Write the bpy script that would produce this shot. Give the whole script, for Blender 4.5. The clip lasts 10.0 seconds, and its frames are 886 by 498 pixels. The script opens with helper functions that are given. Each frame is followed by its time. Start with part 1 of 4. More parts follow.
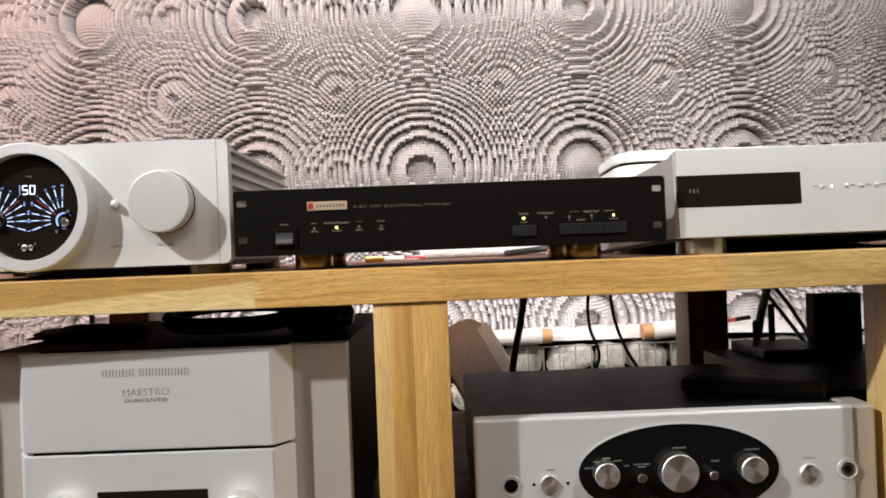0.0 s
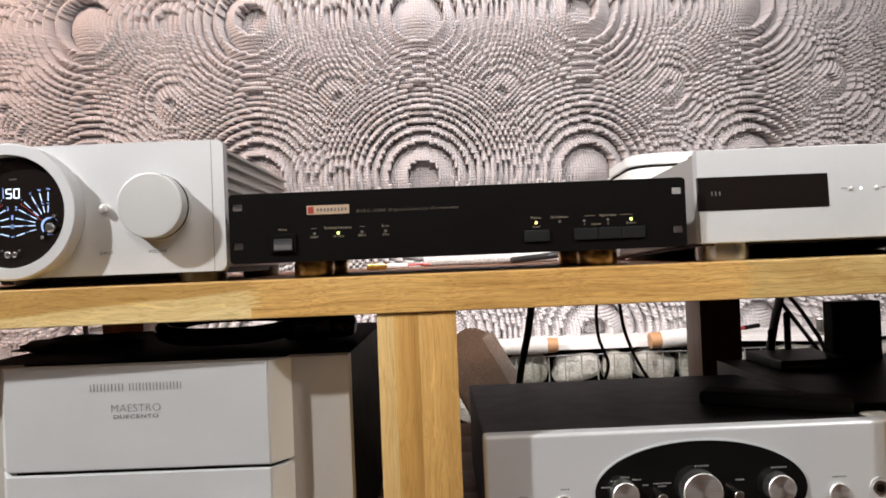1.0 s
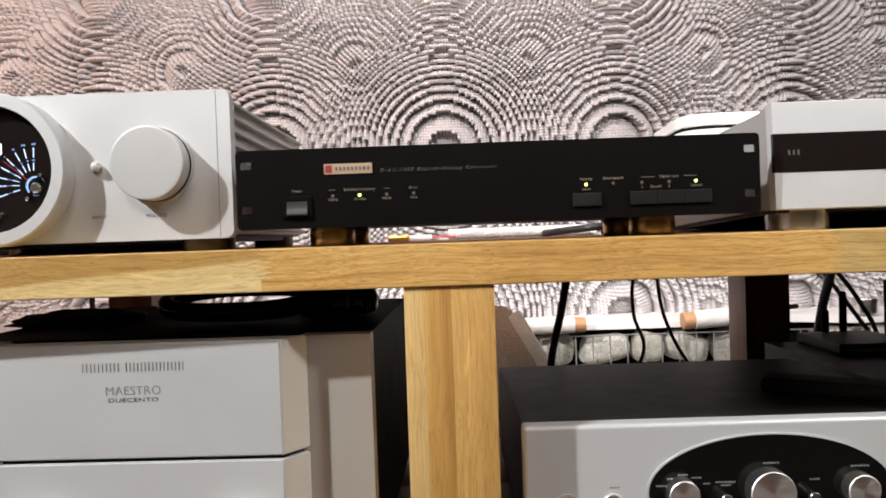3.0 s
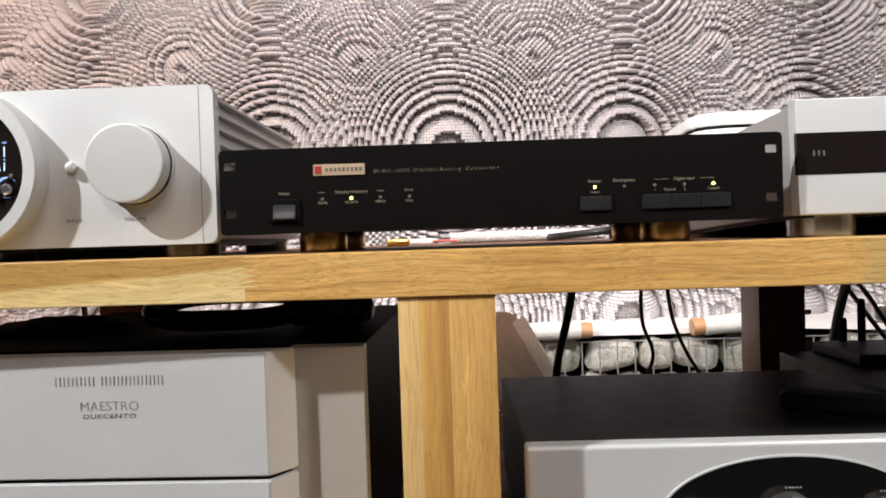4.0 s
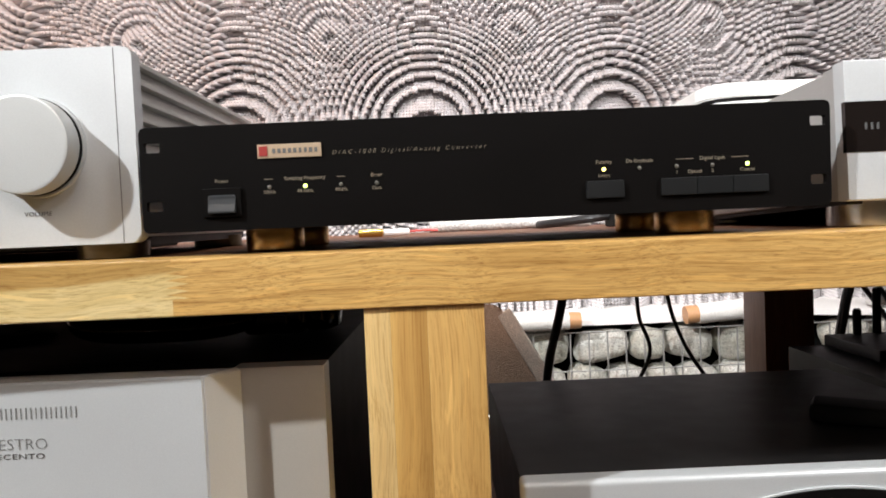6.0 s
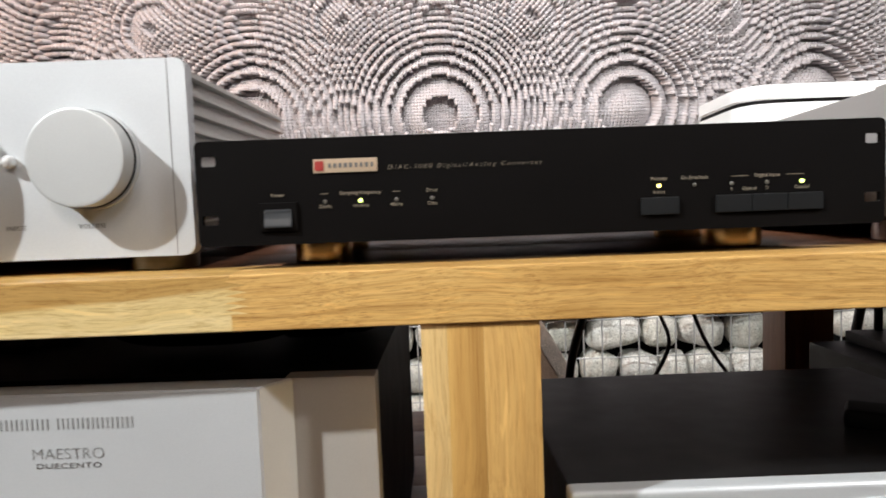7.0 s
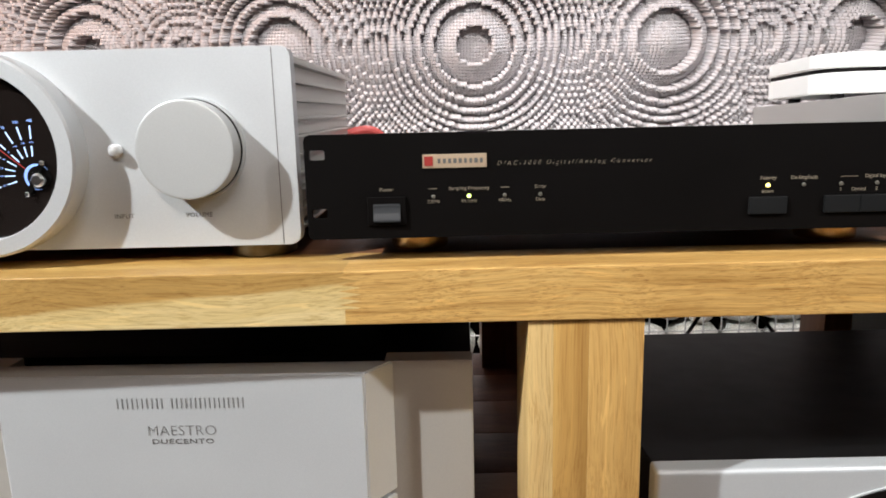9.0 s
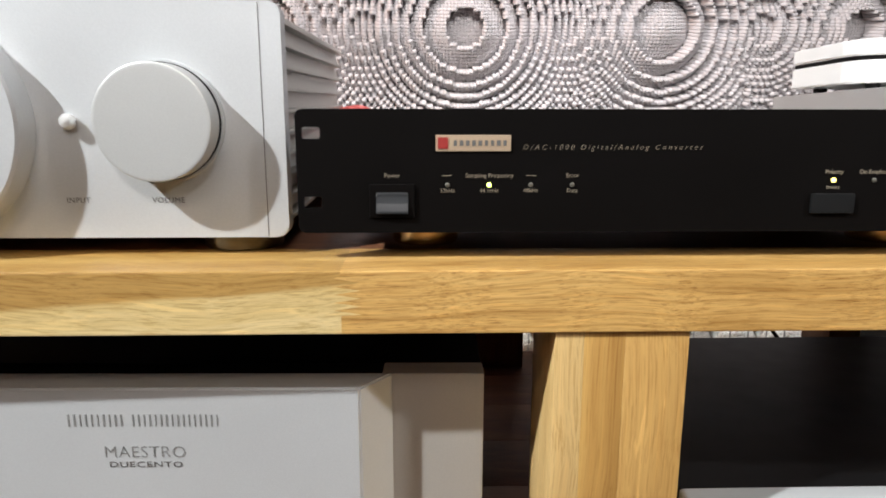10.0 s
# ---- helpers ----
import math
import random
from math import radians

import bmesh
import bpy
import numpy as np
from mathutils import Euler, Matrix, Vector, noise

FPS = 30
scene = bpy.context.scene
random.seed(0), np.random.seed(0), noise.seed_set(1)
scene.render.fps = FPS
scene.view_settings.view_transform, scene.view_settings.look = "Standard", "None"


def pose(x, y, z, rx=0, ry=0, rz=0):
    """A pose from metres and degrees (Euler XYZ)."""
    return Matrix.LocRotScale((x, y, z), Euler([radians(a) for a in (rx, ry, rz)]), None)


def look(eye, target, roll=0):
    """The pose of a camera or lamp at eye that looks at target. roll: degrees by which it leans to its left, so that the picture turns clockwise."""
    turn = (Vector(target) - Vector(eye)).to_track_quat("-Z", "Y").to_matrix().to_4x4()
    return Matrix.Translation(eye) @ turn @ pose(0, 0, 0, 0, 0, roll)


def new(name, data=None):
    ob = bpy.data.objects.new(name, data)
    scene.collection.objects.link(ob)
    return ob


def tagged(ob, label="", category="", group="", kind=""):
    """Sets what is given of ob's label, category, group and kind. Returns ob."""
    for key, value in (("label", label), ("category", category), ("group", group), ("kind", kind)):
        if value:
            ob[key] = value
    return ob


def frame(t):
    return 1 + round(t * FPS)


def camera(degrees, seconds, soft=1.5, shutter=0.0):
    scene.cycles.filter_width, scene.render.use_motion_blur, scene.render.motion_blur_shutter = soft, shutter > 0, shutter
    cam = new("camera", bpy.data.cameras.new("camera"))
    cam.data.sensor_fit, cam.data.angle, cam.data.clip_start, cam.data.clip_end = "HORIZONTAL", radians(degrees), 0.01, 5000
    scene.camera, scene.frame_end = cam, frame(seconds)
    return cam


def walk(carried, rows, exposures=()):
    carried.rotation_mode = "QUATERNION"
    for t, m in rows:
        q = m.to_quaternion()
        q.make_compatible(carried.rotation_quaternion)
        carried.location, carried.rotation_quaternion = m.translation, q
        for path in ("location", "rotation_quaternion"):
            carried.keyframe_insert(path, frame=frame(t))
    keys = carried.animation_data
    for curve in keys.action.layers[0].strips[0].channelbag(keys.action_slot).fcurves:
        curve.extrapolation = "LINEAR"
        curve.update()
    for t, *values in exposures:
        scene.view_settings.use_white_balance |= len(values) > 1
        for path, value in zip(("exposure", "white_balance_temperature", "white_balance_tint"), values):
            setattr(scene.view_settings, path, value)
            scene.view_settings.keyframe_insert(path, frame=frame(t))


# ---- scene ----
cam = camera(65.0, 10.0, 1.75, 0.4)
PATH = [
    (0, (-0.016, -0.776, 0.607), (0.001, 1.224, 0.611), -2.2),
    (0.5, (-0.019, -0.756, 0.607), (-0.015, 1.244, 0.618), -2.4),
    (1, (-0.024, -0.733, 0.606), (-0.006, 1.266, 0.632), -2.3),
    (1.5, (-0.033, -0.711, 0.604), (-0.023, 1.289, 0.62), -1.7),
    (2, (-0.043, -0.686, 0.601), (-0.046, 1.314, 0.612), -2.3),
    (2.5, (-0.043, -0.663, 0.594), (-0.059, 1.336, 0.561), -2.2),
    (4, (-0.036, -0.598, 0.599), (-0.081, 1.402, 0.571), -1.8),
    (4.5, (-0.032, -0.568, 0.6), (-0.071, 1.431, 0.58), -1.9),
    (5, (-0.033, -0.532, 0.603), (-0.045, 1.468, 0.585), -1.7),
    (6.5, (-0.038, -0.482, 0.618), (-0.027, 1.515, 0.504), -2.6),
    (7, (-0.073, -0.488, 0.637), (-0.064, 1.507, 0.489), -2.1),
    (7.5, (-0.116, -0.494, 0.65), (-0.145, 1.49, 0.404), -2.1),
    (8, (-0.142, -0.504, 0.678), (-0.181, 1.476, 0.4), -1.1),
    (8.5, (-0.143, -0.509, 0.694), (-0.158, 1.464, 0.365), 0.0),
    (9, (-0.143, -0.486, 0.696), (-0.156, 1.475, 0.306), -1.4),
    (9.5, (-0.154, -0.455, 0.694), (-0.149, 1.505, 0.298), -1.0),
    (10, (-0.166, -0.414, 0.687), (-0.112, 1.54, 0.266), 0.1),
]
EXPOSURES = [(0, -0.06, 6750, 11), (2.5, -0.04, 6750, 11), (4.5, 0.05, 6700, 10), (6.5, 0.1, 6500, 8), (10.0, 0.08, 6450, 8)]
walk(cam, [(t, look(eye, target, roll)) for t, eye, target, roll in PATH], EXPOSURES)

# ---- light ----
world = bpy.data.worlds.new("room_air")
world.use_nodes = True
world.node_tree.nodes["Background"].inputs[0].default_value = (1.0, 0.9, 0.8, 1)
world.node_tree.nodes["Background"].inputs[1].default_value = 0.016
scene.world = world
scene.view_settings.exposure = 0.0

# name, place, target, watts, colour, lamp radius, cone, width of the cone over its height
LAMPS = [
    ("key", (-2.09, -1.15, 2.42), (-0.66, 0.0, 0.6), 530, (0.95, 0.975, 1.0), 0.035, 52, 1.0),
    ("right", (2.2, -1.35, 2.42), (0.85, 0.0, 0.5), 270, (0.98, 0.975, 0.98), 0.08, 46, 1.0),
    ("front", (-0.45, -1.95, 2.42), (0.4, 0.0, 0.5), 84, (1.0, 0.84, 0.71), 0.3, 80, 1.0),
    ("wash", (0.1, -2.9, 2.42), (0.1, 1.5, 1.1), 435, (0.98, 0.945, 0.965), 0.1, 34, 1.9),
    ("wall", (0.22, 0.3, 2.42), (0.12, 1.5, 0.7), 100, (0.98, 0.95, 0.98), 0.1, 95, 1.0),
    ("warm", (-2.0, -0.2, 2.42), (-1.2, 1.5, 1.3), 250, (1.0, 0.69, 0.57), 0.15, 90, 1.0),
]


# ---- materials ----
def nodes_of(name):
    m = bpy.data.materials.new(name)
    m.use_nodes = True
    nt = m.node_tree
    return m, nt, nt.nodes["Principled BSDF"]


def add(nt, kind, **inputs):
    n = nt.nodes.new(kind)
    for k, v in inputs.items():
        n.inputs[k.replace("_", " ")].default_value = v
    return n


def ramp(nt, fac, stops):
    r = nt.nodes.new("ShaderNodeValToRGB")
    r.color_ramp.elements[0].position, r.color_ramp.elements[0].color = stops[0][0], (*stops[0][1], 1)
    r.color_ramp.elements[1].position, r.color_ramp.elements[1].color = stops[-1][0], (*stops[-1][1], 1)
    for p, c in stops[1:-1]:
        r.color_ramp.elements.new(p).color = (*c, 1)
    nt.links.new(fac, r.inputs[0])
    return r.outputs[0]


def mixed(nt, a, b, fac, mode="MULTIPLY"):
    m = nt.nodes.new("ShaderNodeMix")
    m.data_type, m.blend_type = "RGBA", mode
    for sock, v in ((m.inputs[0], fac), (m.inputs[6], a), (m.inputs[7], b)):
        if isinstance(v, bpy.types.NodeSocket):
            nt.links.new(v, sock)
        else:
            sock.default_value = v if sock == m.inputs[0] else (*v, 1)
    return m.outputs[2]


def relief(nt, bsdf, height, strength, distance):
    b = add(nt, "ShaderNodeBump", Strength=strength, Distance=distance)
    nt.links.new(height, b.inputs["Height"])
    nt.links.new(b.outputs[0], bsdf.inputs["Normal"])


def plain(name, colour, rough=0.5, metal=0.0, grain=0.06, scale=60, bump=0.05, depth=0.0005, coat=0.0, gloss=0.5):
    """A surface with fine grain and faint large stains."""
    m, nt, b = nodes_of(name)
    tc = nt.nodes.new("ShaderNodeTexCoord")
    fine = add(nt, "ShaderNodeTexNoise", Scale=scale * 8.0, Detail=3.0)
    wide = add(nt, "ShaderNodeTexNoise", Scale=scale * 0.15, Detail=3.0)
    for n in (fine, wide):
        nt.links.new(tc.outputs["Object"], n.inputs["Vector"])
    lo, hi = 1 - grain, 1 + grain
    c = mixed(nt, colour, ramp(nt, fine.outputs[0], [(0.3, (lo, lo, lo)), (0.7, (hi, hi, hi))]), 1.0)
    c = mixed(nt, c, ramp(nt, wide.outputs[0], [(0.3, (lo, lo, lo)), (0.7, (1, 1, 1))]), 1.0)
    nt.links.new(c, b.inputs["Base Color"])
    r = nt.nodes.new("ShaderNodeMapRange")
    r.inputs[3].default_value, r.inputs[4].default_value = max(0.02, rough - 0.06), min(1, rough + 0.08)
    nt.links.new(wide.outputs[0], r.inputs[0])
    nt.links.new(r.outputs[0], b.inputs["Roughness"])
    b.inputs["Metallic"].default_value = metal
    b.inputs["Coat Weight"].default_value = coat
    b.inputs["Specular IOR Level"].default_value = gloss
    if bump:
        relief(nt, b, fine.outputs[0], bump, depth)
    return m


def wood(name, dark, mid, light, axis="X", rough=0.42, sap=None, rays=0.0):
    """Oak with long grain, pores and rays along one axis; sap gives a sloping sapwood border."""
    m, nt, b = nodes_of(name)
    tc, info = nt.nodes.new("ShaderNodeTexCoord"), nt.nodes.new("ShaderNodeObjectInfo")
    shift = nt.nodes.new("ShaderNodeVectorMath")
    shift.operation = "MULTIPLY_ADD"
    shift.inputs[1].default_value = (7.3, 3.1, 5.7)
    nt.links.new(info.outputs["Random"], shift.inputs[0])
    nt.links.new(tc.outputs["Object"], shift.inputs[2])

    bend = add(nt, "ShaderNodeTexNoise", Scale=7.0, Detail=1.0)
    nt.links.new(shift.outputs[0], bend.inputs["Vector"])
    warp = nt.nodes.new("ShaderNodeVectorMath")
    warp.operation = "MULTIPLY_ADD"
    warp.inputs[1].default_value = (0, 0.03, 0.03) if axis == "X" else (0.018, 0.018, 0)
    nt.links.new(bend.outputs["Color"], warp.inputs[0])
    nt.links.new(shift.outputs[0], warp.inputs[2])

    def stretched(a, c):
        mp = nt.nodes.new("ShaderNodeMapping")
        mp.inputs["Scale"].default_value = (a, c, c) if axis == "X" else (c, c, a * 0.45)
        mp.inputs["Rotation"].default_value = (0, radians(4.0 if axis == "X" else 1.5), 0)
        nt.links.new(warp.outputs[0], mp.inputs[0])
        return mp.outputs[0]

    broad = add(nt, "ShaderNodeTexNoise", Scale=1.0, Detail=4.0, Distortion=1.2)
    nt.links.new(stretched(2.5, 26), broad.inputs["Vector"])
    fine = add(nt, "ShaderNodeTexNoise", Scale=1.0, Detail=5.0, Roughness=0.65, Distortion=0.4)
    nt.links.new(stretched(22, 800), fine.inputs["Vector"])
    pores = add(nt, "ShaderNodeTexNoise", Scale=1.0, Detail=2.0)
    nt.links.new(stretched(60, 1400), pores.inputs["Vector"])
    figure = add(nt, "ShaderNodeTexNoise", Scale=1.0, Detail=2.0, Distortion=2.0)
    nt.links.new(stretched(9, 90), figure.inputs["Vector"])
    c = ramp(nt, broad.outputs[0], [(0.3, dark), (0.47, mid), (0.53, mid), (0.66, light)])
    if sap:
        sep, border = nt.nodes.new("ShaderNodeSeparateXYZ"), nt.nodes.new("ShaderNodeMath")
        nt.links.new(tc.outputs["Object"], sep.inputs[0])
        border.operation, border.inputs[1].default_value = "MULTIPLY_ADD", -0.073
        nt.links.new(sep.outputs["X"], border.inputs[0])
        nt.links.new(sep.outputs["Z"], border.inputs[2])
        wave = nt.nodes.new("ShaderNodeMath")
        wave.operation, wave.inputs[1].default_value = "MULTIPLY_ADD", 0.014
        nt.links.new(broad.outputs[0], wave.inputs[0])
        nt.links.new(border.outputs[0], wave.inputs[2])
        edge = nt.nodes.new("ShaderNodeMapRange")
        edge.inputs[1].default_value, edge.inputs[2].default_value = 0.6015, 0.6045
        nt.links.new(wave.outputs[0], edge.inputs[0])
        pale = ramp(nt, broad.outputs[0], [(0.35, sap[0]), (0.65, sap[1])])
        c = mixed(nt, pale, c, edge.outputs[0], "MIX")
    c = mixed(nt, c, ramp(nt, fine.outputs[0], [(0.36, (0.7, 0.59, 0.43)), (0.5, (1, 1, 1)), (0.68, (1.12, 1.09, 1.03))]), 0.75)
    c = mixed(nt, c, ramp(nt, pores.outputs[0], [(0.34, (0.42, 0.3, 0.2)), (0.41, (1, 1, 1))]), 0.22 if axis == "Z" else (0.5 if "sapwood" not in name else 0.25))
    c = mixed(nt, c, ramp(nt, figure.outputs[0], [(0.6, (1, 1, 1)), (0.68, (1.2, 1.18, 1.12))]), 0.7 if axis == "X" else 0.35)
    if rays:
        fleck = add(nt, "ShaderNodeTexNoise", Scale=1.0, Detail=2.0, Distortion=0.8)
        lean = nt.nodes.new("ShaderNodeMapping")
        lean.inputs["Scale"].default_value, lean.inputs["Rotation"].default_value = (120, 30, 15), (0, radians(26), 0)
        nt.links.new(warp.outputs[0], lean.inputs[0])
        nt.links.new(lean.outputs[0], fleck.inputs["Vector"])
        c = mixed(nt, c, ramp(nt, fleck.outputs[0], [(0.6, (1, 1, 1)), (0.635, (1.28, 1.32, 1.4))]), rays)
    streak = add(nt, "ShaderNodeTexNoise", Scale=1.0, Detail=6.0, Roughness=0.7, Distortion=0.9)
    nt.links.new(stretched(11, 560), streak.inputs["Vector"])
    if sap:
        calm_fac = nt.nodes.new("ShaderNodeMapRange")
        calm_fac.inputs[3].default_value, calm_fac.inputs[4].default_value = 0.08, 0.3
        nt.links.new(edge.outputs[0], calm_fac.inputs[0])
        calm = calm_fac.outputs[0]
    c = mixed(nt, c, ramp(nt, streak.outputs[0], [(0.34, (0.5, 0.38, 0.24)), (0.43, (0.92, 0.88, 0.82)), (0.5, (1, 1, 1)), (0.62, (1.06, 1.05, 1.02))]), calm if sap else (0.34 if axis == "X" and "sapwood" not in name else 0.16))
    if axis == "X":
        rings = add(nt, "ShaderNodeTexWave", Scale=1.0, Distortion=7.0, Detail=3.0, Detail_Scale=0.8)
        rings.bands_direction = "Z"
        nt.links.new(stretched(4, 42), rings.inputs["Vector"])
        c = mixed(nt, c, ramp(nt, rings.outputs["Fac"], [(0.02, (0.74, 0.64, 0.5)), (0.16, (1, 1, 1)), (0.8, (1, 1, 1)), (1.0, (1.07, 1.05, 1.02))]), calm if sap else 0.55)
    tone = ramp(nt, info.outputs["Random"], [(0, (0.9, 0.88, 0.85)), (1, (1.05, 1.03, 1.0))])
    c = mixed(nt, c, tone, 1.0)
    nt.links.new(c, b.inputs["Base Color"])
    b.inputs["Roughness"].default_value = rough
    relief(nt, b, fine.outputs[0], 0.25, 0.0006)
    return m


def brushed(name, colour, rough=0.28, spin=False):
    """Turned or brushed metal."""
    m, nt, b = nodes_of(name)
    tc = nt.nodes.new("ShaderNodeTexCoord")
    mp = nt.nodes.new("ShaderNodeMapping")
    mp.inputs["Scale"].default_value = (30, 400, 400)
    nt.links.new(tc.outputs["Object"], mp.inputs[0])
    n = add(nt, "ShaderNodeTexNoise", Scale=1.0, Detail=4.0)
    nt.links.new(mp.outputs[0], n.inputs["Vector"])
    nt.links.new(mixed(nt, colour, ramp(nt, n.outputs[0], [(0.3, (0.85, 0.85, 0.85)), (0.7, (1.05, 1.05, 1.05))]), 1.0), b.inputs["Base Color"])
    b.inputs["Metallic"].default_value, b.inputs["Roughness"].default_value = 1.0, rough
    if spin:
        t = nt.nodes.new("ShaderNodeTangent")
        t.direction_type, t.axis = "RADIAL", "Y"
        nt.links.new(t.outputs[0], b.inputs["Tangent"])
        b.inputs["Anisotropic"].default_value = 0.6
    relief(nt, b, n.outputs[0], 0.05, 0.0003)
    return m


def glow(name, colour, strength):
    m, nt, b = nodes_of(name)
    b.inputs["Base Color"].default_value = (*colour, 1)
    b.inputs["Emission Color"].default_value = (*colour, 1)
    b.inputs["Emission Strength"].default_value = strength
    return m


def stone_skin():
    m, nt, b = nodes_of("pale_granite")
    tc, info = nt.nodes.new("ShaderNodeTexCoord"), nt.nodes.new("ShaderNodeObjectInfo")
    sp = add(nt, "ShaderNodeTexNoise", Scale=13.0, Detail=4.0, Roughness=0.75)
    wide = add(nt, "ShaderNodeTexNoise", Scale=1.6, Detail=5.0)
    for n in (sp, wide):
        nt.links.new(tc.outputs["Object"], n.inputs["Vector"])
    c = ramp(nt, sp.outputs[0], [(0.33, (0.2, 0.2, 0.19)), (0.43, (0.62, 0.61, 0.58)), (0.62, (0.92, 0.91, 0.88))])
    c = mixed(nt, c, ramp(nt, wide.outputs[0], [(0.3, (0.8, 0.79, 0.74)), (0.7, (1, 1, 1))]), 1.0)
    c = mixed(nt, c, ramp(nt, info.outputs["Random"], [(0, (0.86, 0.87, 0.82)), (1, (1.0, 1.0, 1.0))]), 1.0)
    nt.links.new(c, b.inputs["Base Color"])
    b.inputs["Roughness"].default_value = 0.85
    relief(nt, b, sp.outputs[0], 0.5, 0.05)
    return m


def block_print():
    m, nt, b = nodes_of("white_block_wallpaper")
    geo = nt.nodes.new("ShaderNodeNewGeometry")
    tc = nt.nodes.new("ShaderNodeTexCoord")
    n = add(nt, "ShaderNodeTexNoise", Scale=3.0, Detail=4.0)
    nt.links.new(tc.outputs["Object"], n.inputs["Vector"])
    c = ramp(nt, geo.outputs["Random Per Island"], [(0, (0.6, 0.58, 0.59)), (1, (0.65, 0.63, 0.64))])
    c = mixed(nt, c, ramp(nt, n.outputs[0], [(0.3, (0.93, 0.92, 0.91)), (0.7, (1, 1, 1))]), 1.0)
    nt.links.new(c, b.inputs["Base Color"])
    b.inputs["Roughness"].default_value = 0.9
    b.inputs["Specular IOR Level"].default_value = 0.15
    return m


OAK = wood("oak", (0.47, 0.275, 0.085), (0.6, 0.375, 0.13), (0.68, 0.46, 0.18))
OAK_PALE = wood("oak_sapwood", (0.43, 0.265, 0.085), (0.59, 0.42, 0.17), (0.68, 0.535, 0.26))
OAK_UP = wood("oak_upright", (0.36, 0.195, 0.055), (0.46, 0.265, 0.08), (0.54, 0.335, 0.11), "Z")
OAK_SAP = wood("oak_with_sapwood_border", (0.4, 0.235, 0.07), (0.5, 0.31, 0.1), (0.58, 0.39, 0.14), sap=((0.68, 0.51, 0.22), (0.78, 0.63, 0.33)))
OAK_RAY = wood("oak_upright_rays", (0.47, 0.27, 0.085), (0.57, 0.35, 0.12), (0.65, 0.435, 0.16), "Z", rays=0.75)
OAK_BROWN = wood("dark_brown_shelf_oak", (0.14, 0.06, 0.032), (0.19, 0.085, 0.046), (0.24, 0.115, 0.062))
OAK_DARK = wood("dark_brown_oak", (0.19, 0.085, 0.042), (0.25, 0.115, 0.056), (0.3, 0.145, 0.075), "Z")
OAK_UP_PALE = wood("oak_upright_sapwood", (0.52, 0.34, 0.14), (0.64, 0.45, 0.2), (0.74, 0.56, 0.3), "Z")
SILVER = plain("satin_silver", (0.635, 0.65, 0.66), 0.42, 0.35, 0.03, 120, 0.03, 0.0003)
SILVER_KNOB = plain("satin_knob", (0.57, 0.575, 0.565), 0.42, 0.35, 0.03, 120, 0.03, 0.0003)
SILVER_DARK = plain("silver_side", (0.48, 0.47, 0.455), 0.4, 0.5, 0.04, 120, 0.03, 0.0003)
FIN = plain("fin_aluminium", (0.55, 0.54, 0.51), 0.4, 0.5, 0.04, 120, 0.03, 0.0003)
CHAMPAGNE = plain("champagne_metal", (0.58, 0.55, 0.5), 0.4, 0.4, 0.03, 120, 0.03, 0.0003)
BLACK = plain("black_anodised", (0.0045, 0.0038, 0.0036), 0.5, 0.0, 0.1, 150, 0.04, 0.0002, gloss=0.06)
BLACK_CASE = plain("black_steel_case", (0.005, 0.0045, 0.0046), 0.45, 0.0, 0.12, 200, 0.15, 0.0003, gloss=0.35)
BLACK_GLOSS = plain("black_gloss", (0.005, 0.005, 0.005), 0.12, 0.0, 0.1, 60, 0.0, 0.0, 0.15, 0.3)
BLACK_GLASS = plain("smoked_glass", (0.012, 0.009, 0.008), 0.06, 0.0, 0.1, 40, 0.0)
BUTTON = plain("button_grey", (0.011, 0.0115, 0.012), 0.33, 0.0, 0.08, 150, 0.05, 0.0002)
ROCKER = plain("rocker_grey", (0.04, 0.042, 0.045), 0.3, 0.0, 0.08, 150, 0.05, 0.0002)
RUBBER = plain("black_rubber", (0.006, 0.006, 0.006), 0.6, 0.0, 0.1, 150, 0.05, 0.0002, gloss=0.2)
CABLE = plain("cable_sheath", (0.012, 0.012, 0.013), 0.5, 0.0, 0.1, 150, 0.05, 0.0002)
COPPER = brushed("bronze_foot_metal", (0.66, 0.42, 0.18), 0.25)
FOOT_DARK = brushed("dim_foot_metal", (0.17, 0.14, 0.095), 0.35)
POLISHED = plain("polished_silver", (0.78, 0.78, 0.77), 0.18, 0.4, 0.02, 120, 0.0)
GOLD = brushed("gold_plate", (0.85, 0.55, 0.15), 0.25)
TURNED = brushed("turned_aluminium", (0.88, 0.87, 0.85), 0.4, True)
STEEL = brushed("bright_steel", (0.75, 0.74, 0.72), 0.25)
WIRE = plain("galvanised_wire", (0.4, 0.4, 0.39), 0.45, 0.6, 0.1, 150, 0.05, 0.0002)
BADGE = plain("gold_badge", (0.52, 0.39, 0.27), 0.35, 0.2, 0.05, 150, 0.0)
RED = plain("red_enamel", (0.33, 0.035, 0.03), 0.4, 0.0, 0.06, 120, 0.0)
PINK = plain("red_plastic", (0.55, 0.09, 0.08), 0.35, 0.0, 0.05, 120, 0.0)
PRINT_GOLD = plain("tan_print", (0.23, 0.19, 0.14), 0.6, 0.0, 0.05, 150, 0.0)
PRINT_DARK = plain("dark_print", (0.13, 0.125, 0.12), 0.55, 0.0, 0.05, 150, 0.0)
PRINT_MID = plain("mid_grey_print", (0.22, 0.22, 0.215), 0.6, 0.0, 0.05, 150, 0.0)
PRINT_FAINT = plain("faint_print", (0.075, 0.075, 0.075), 0.6, 0.0, 0.05, 150, 0.0)
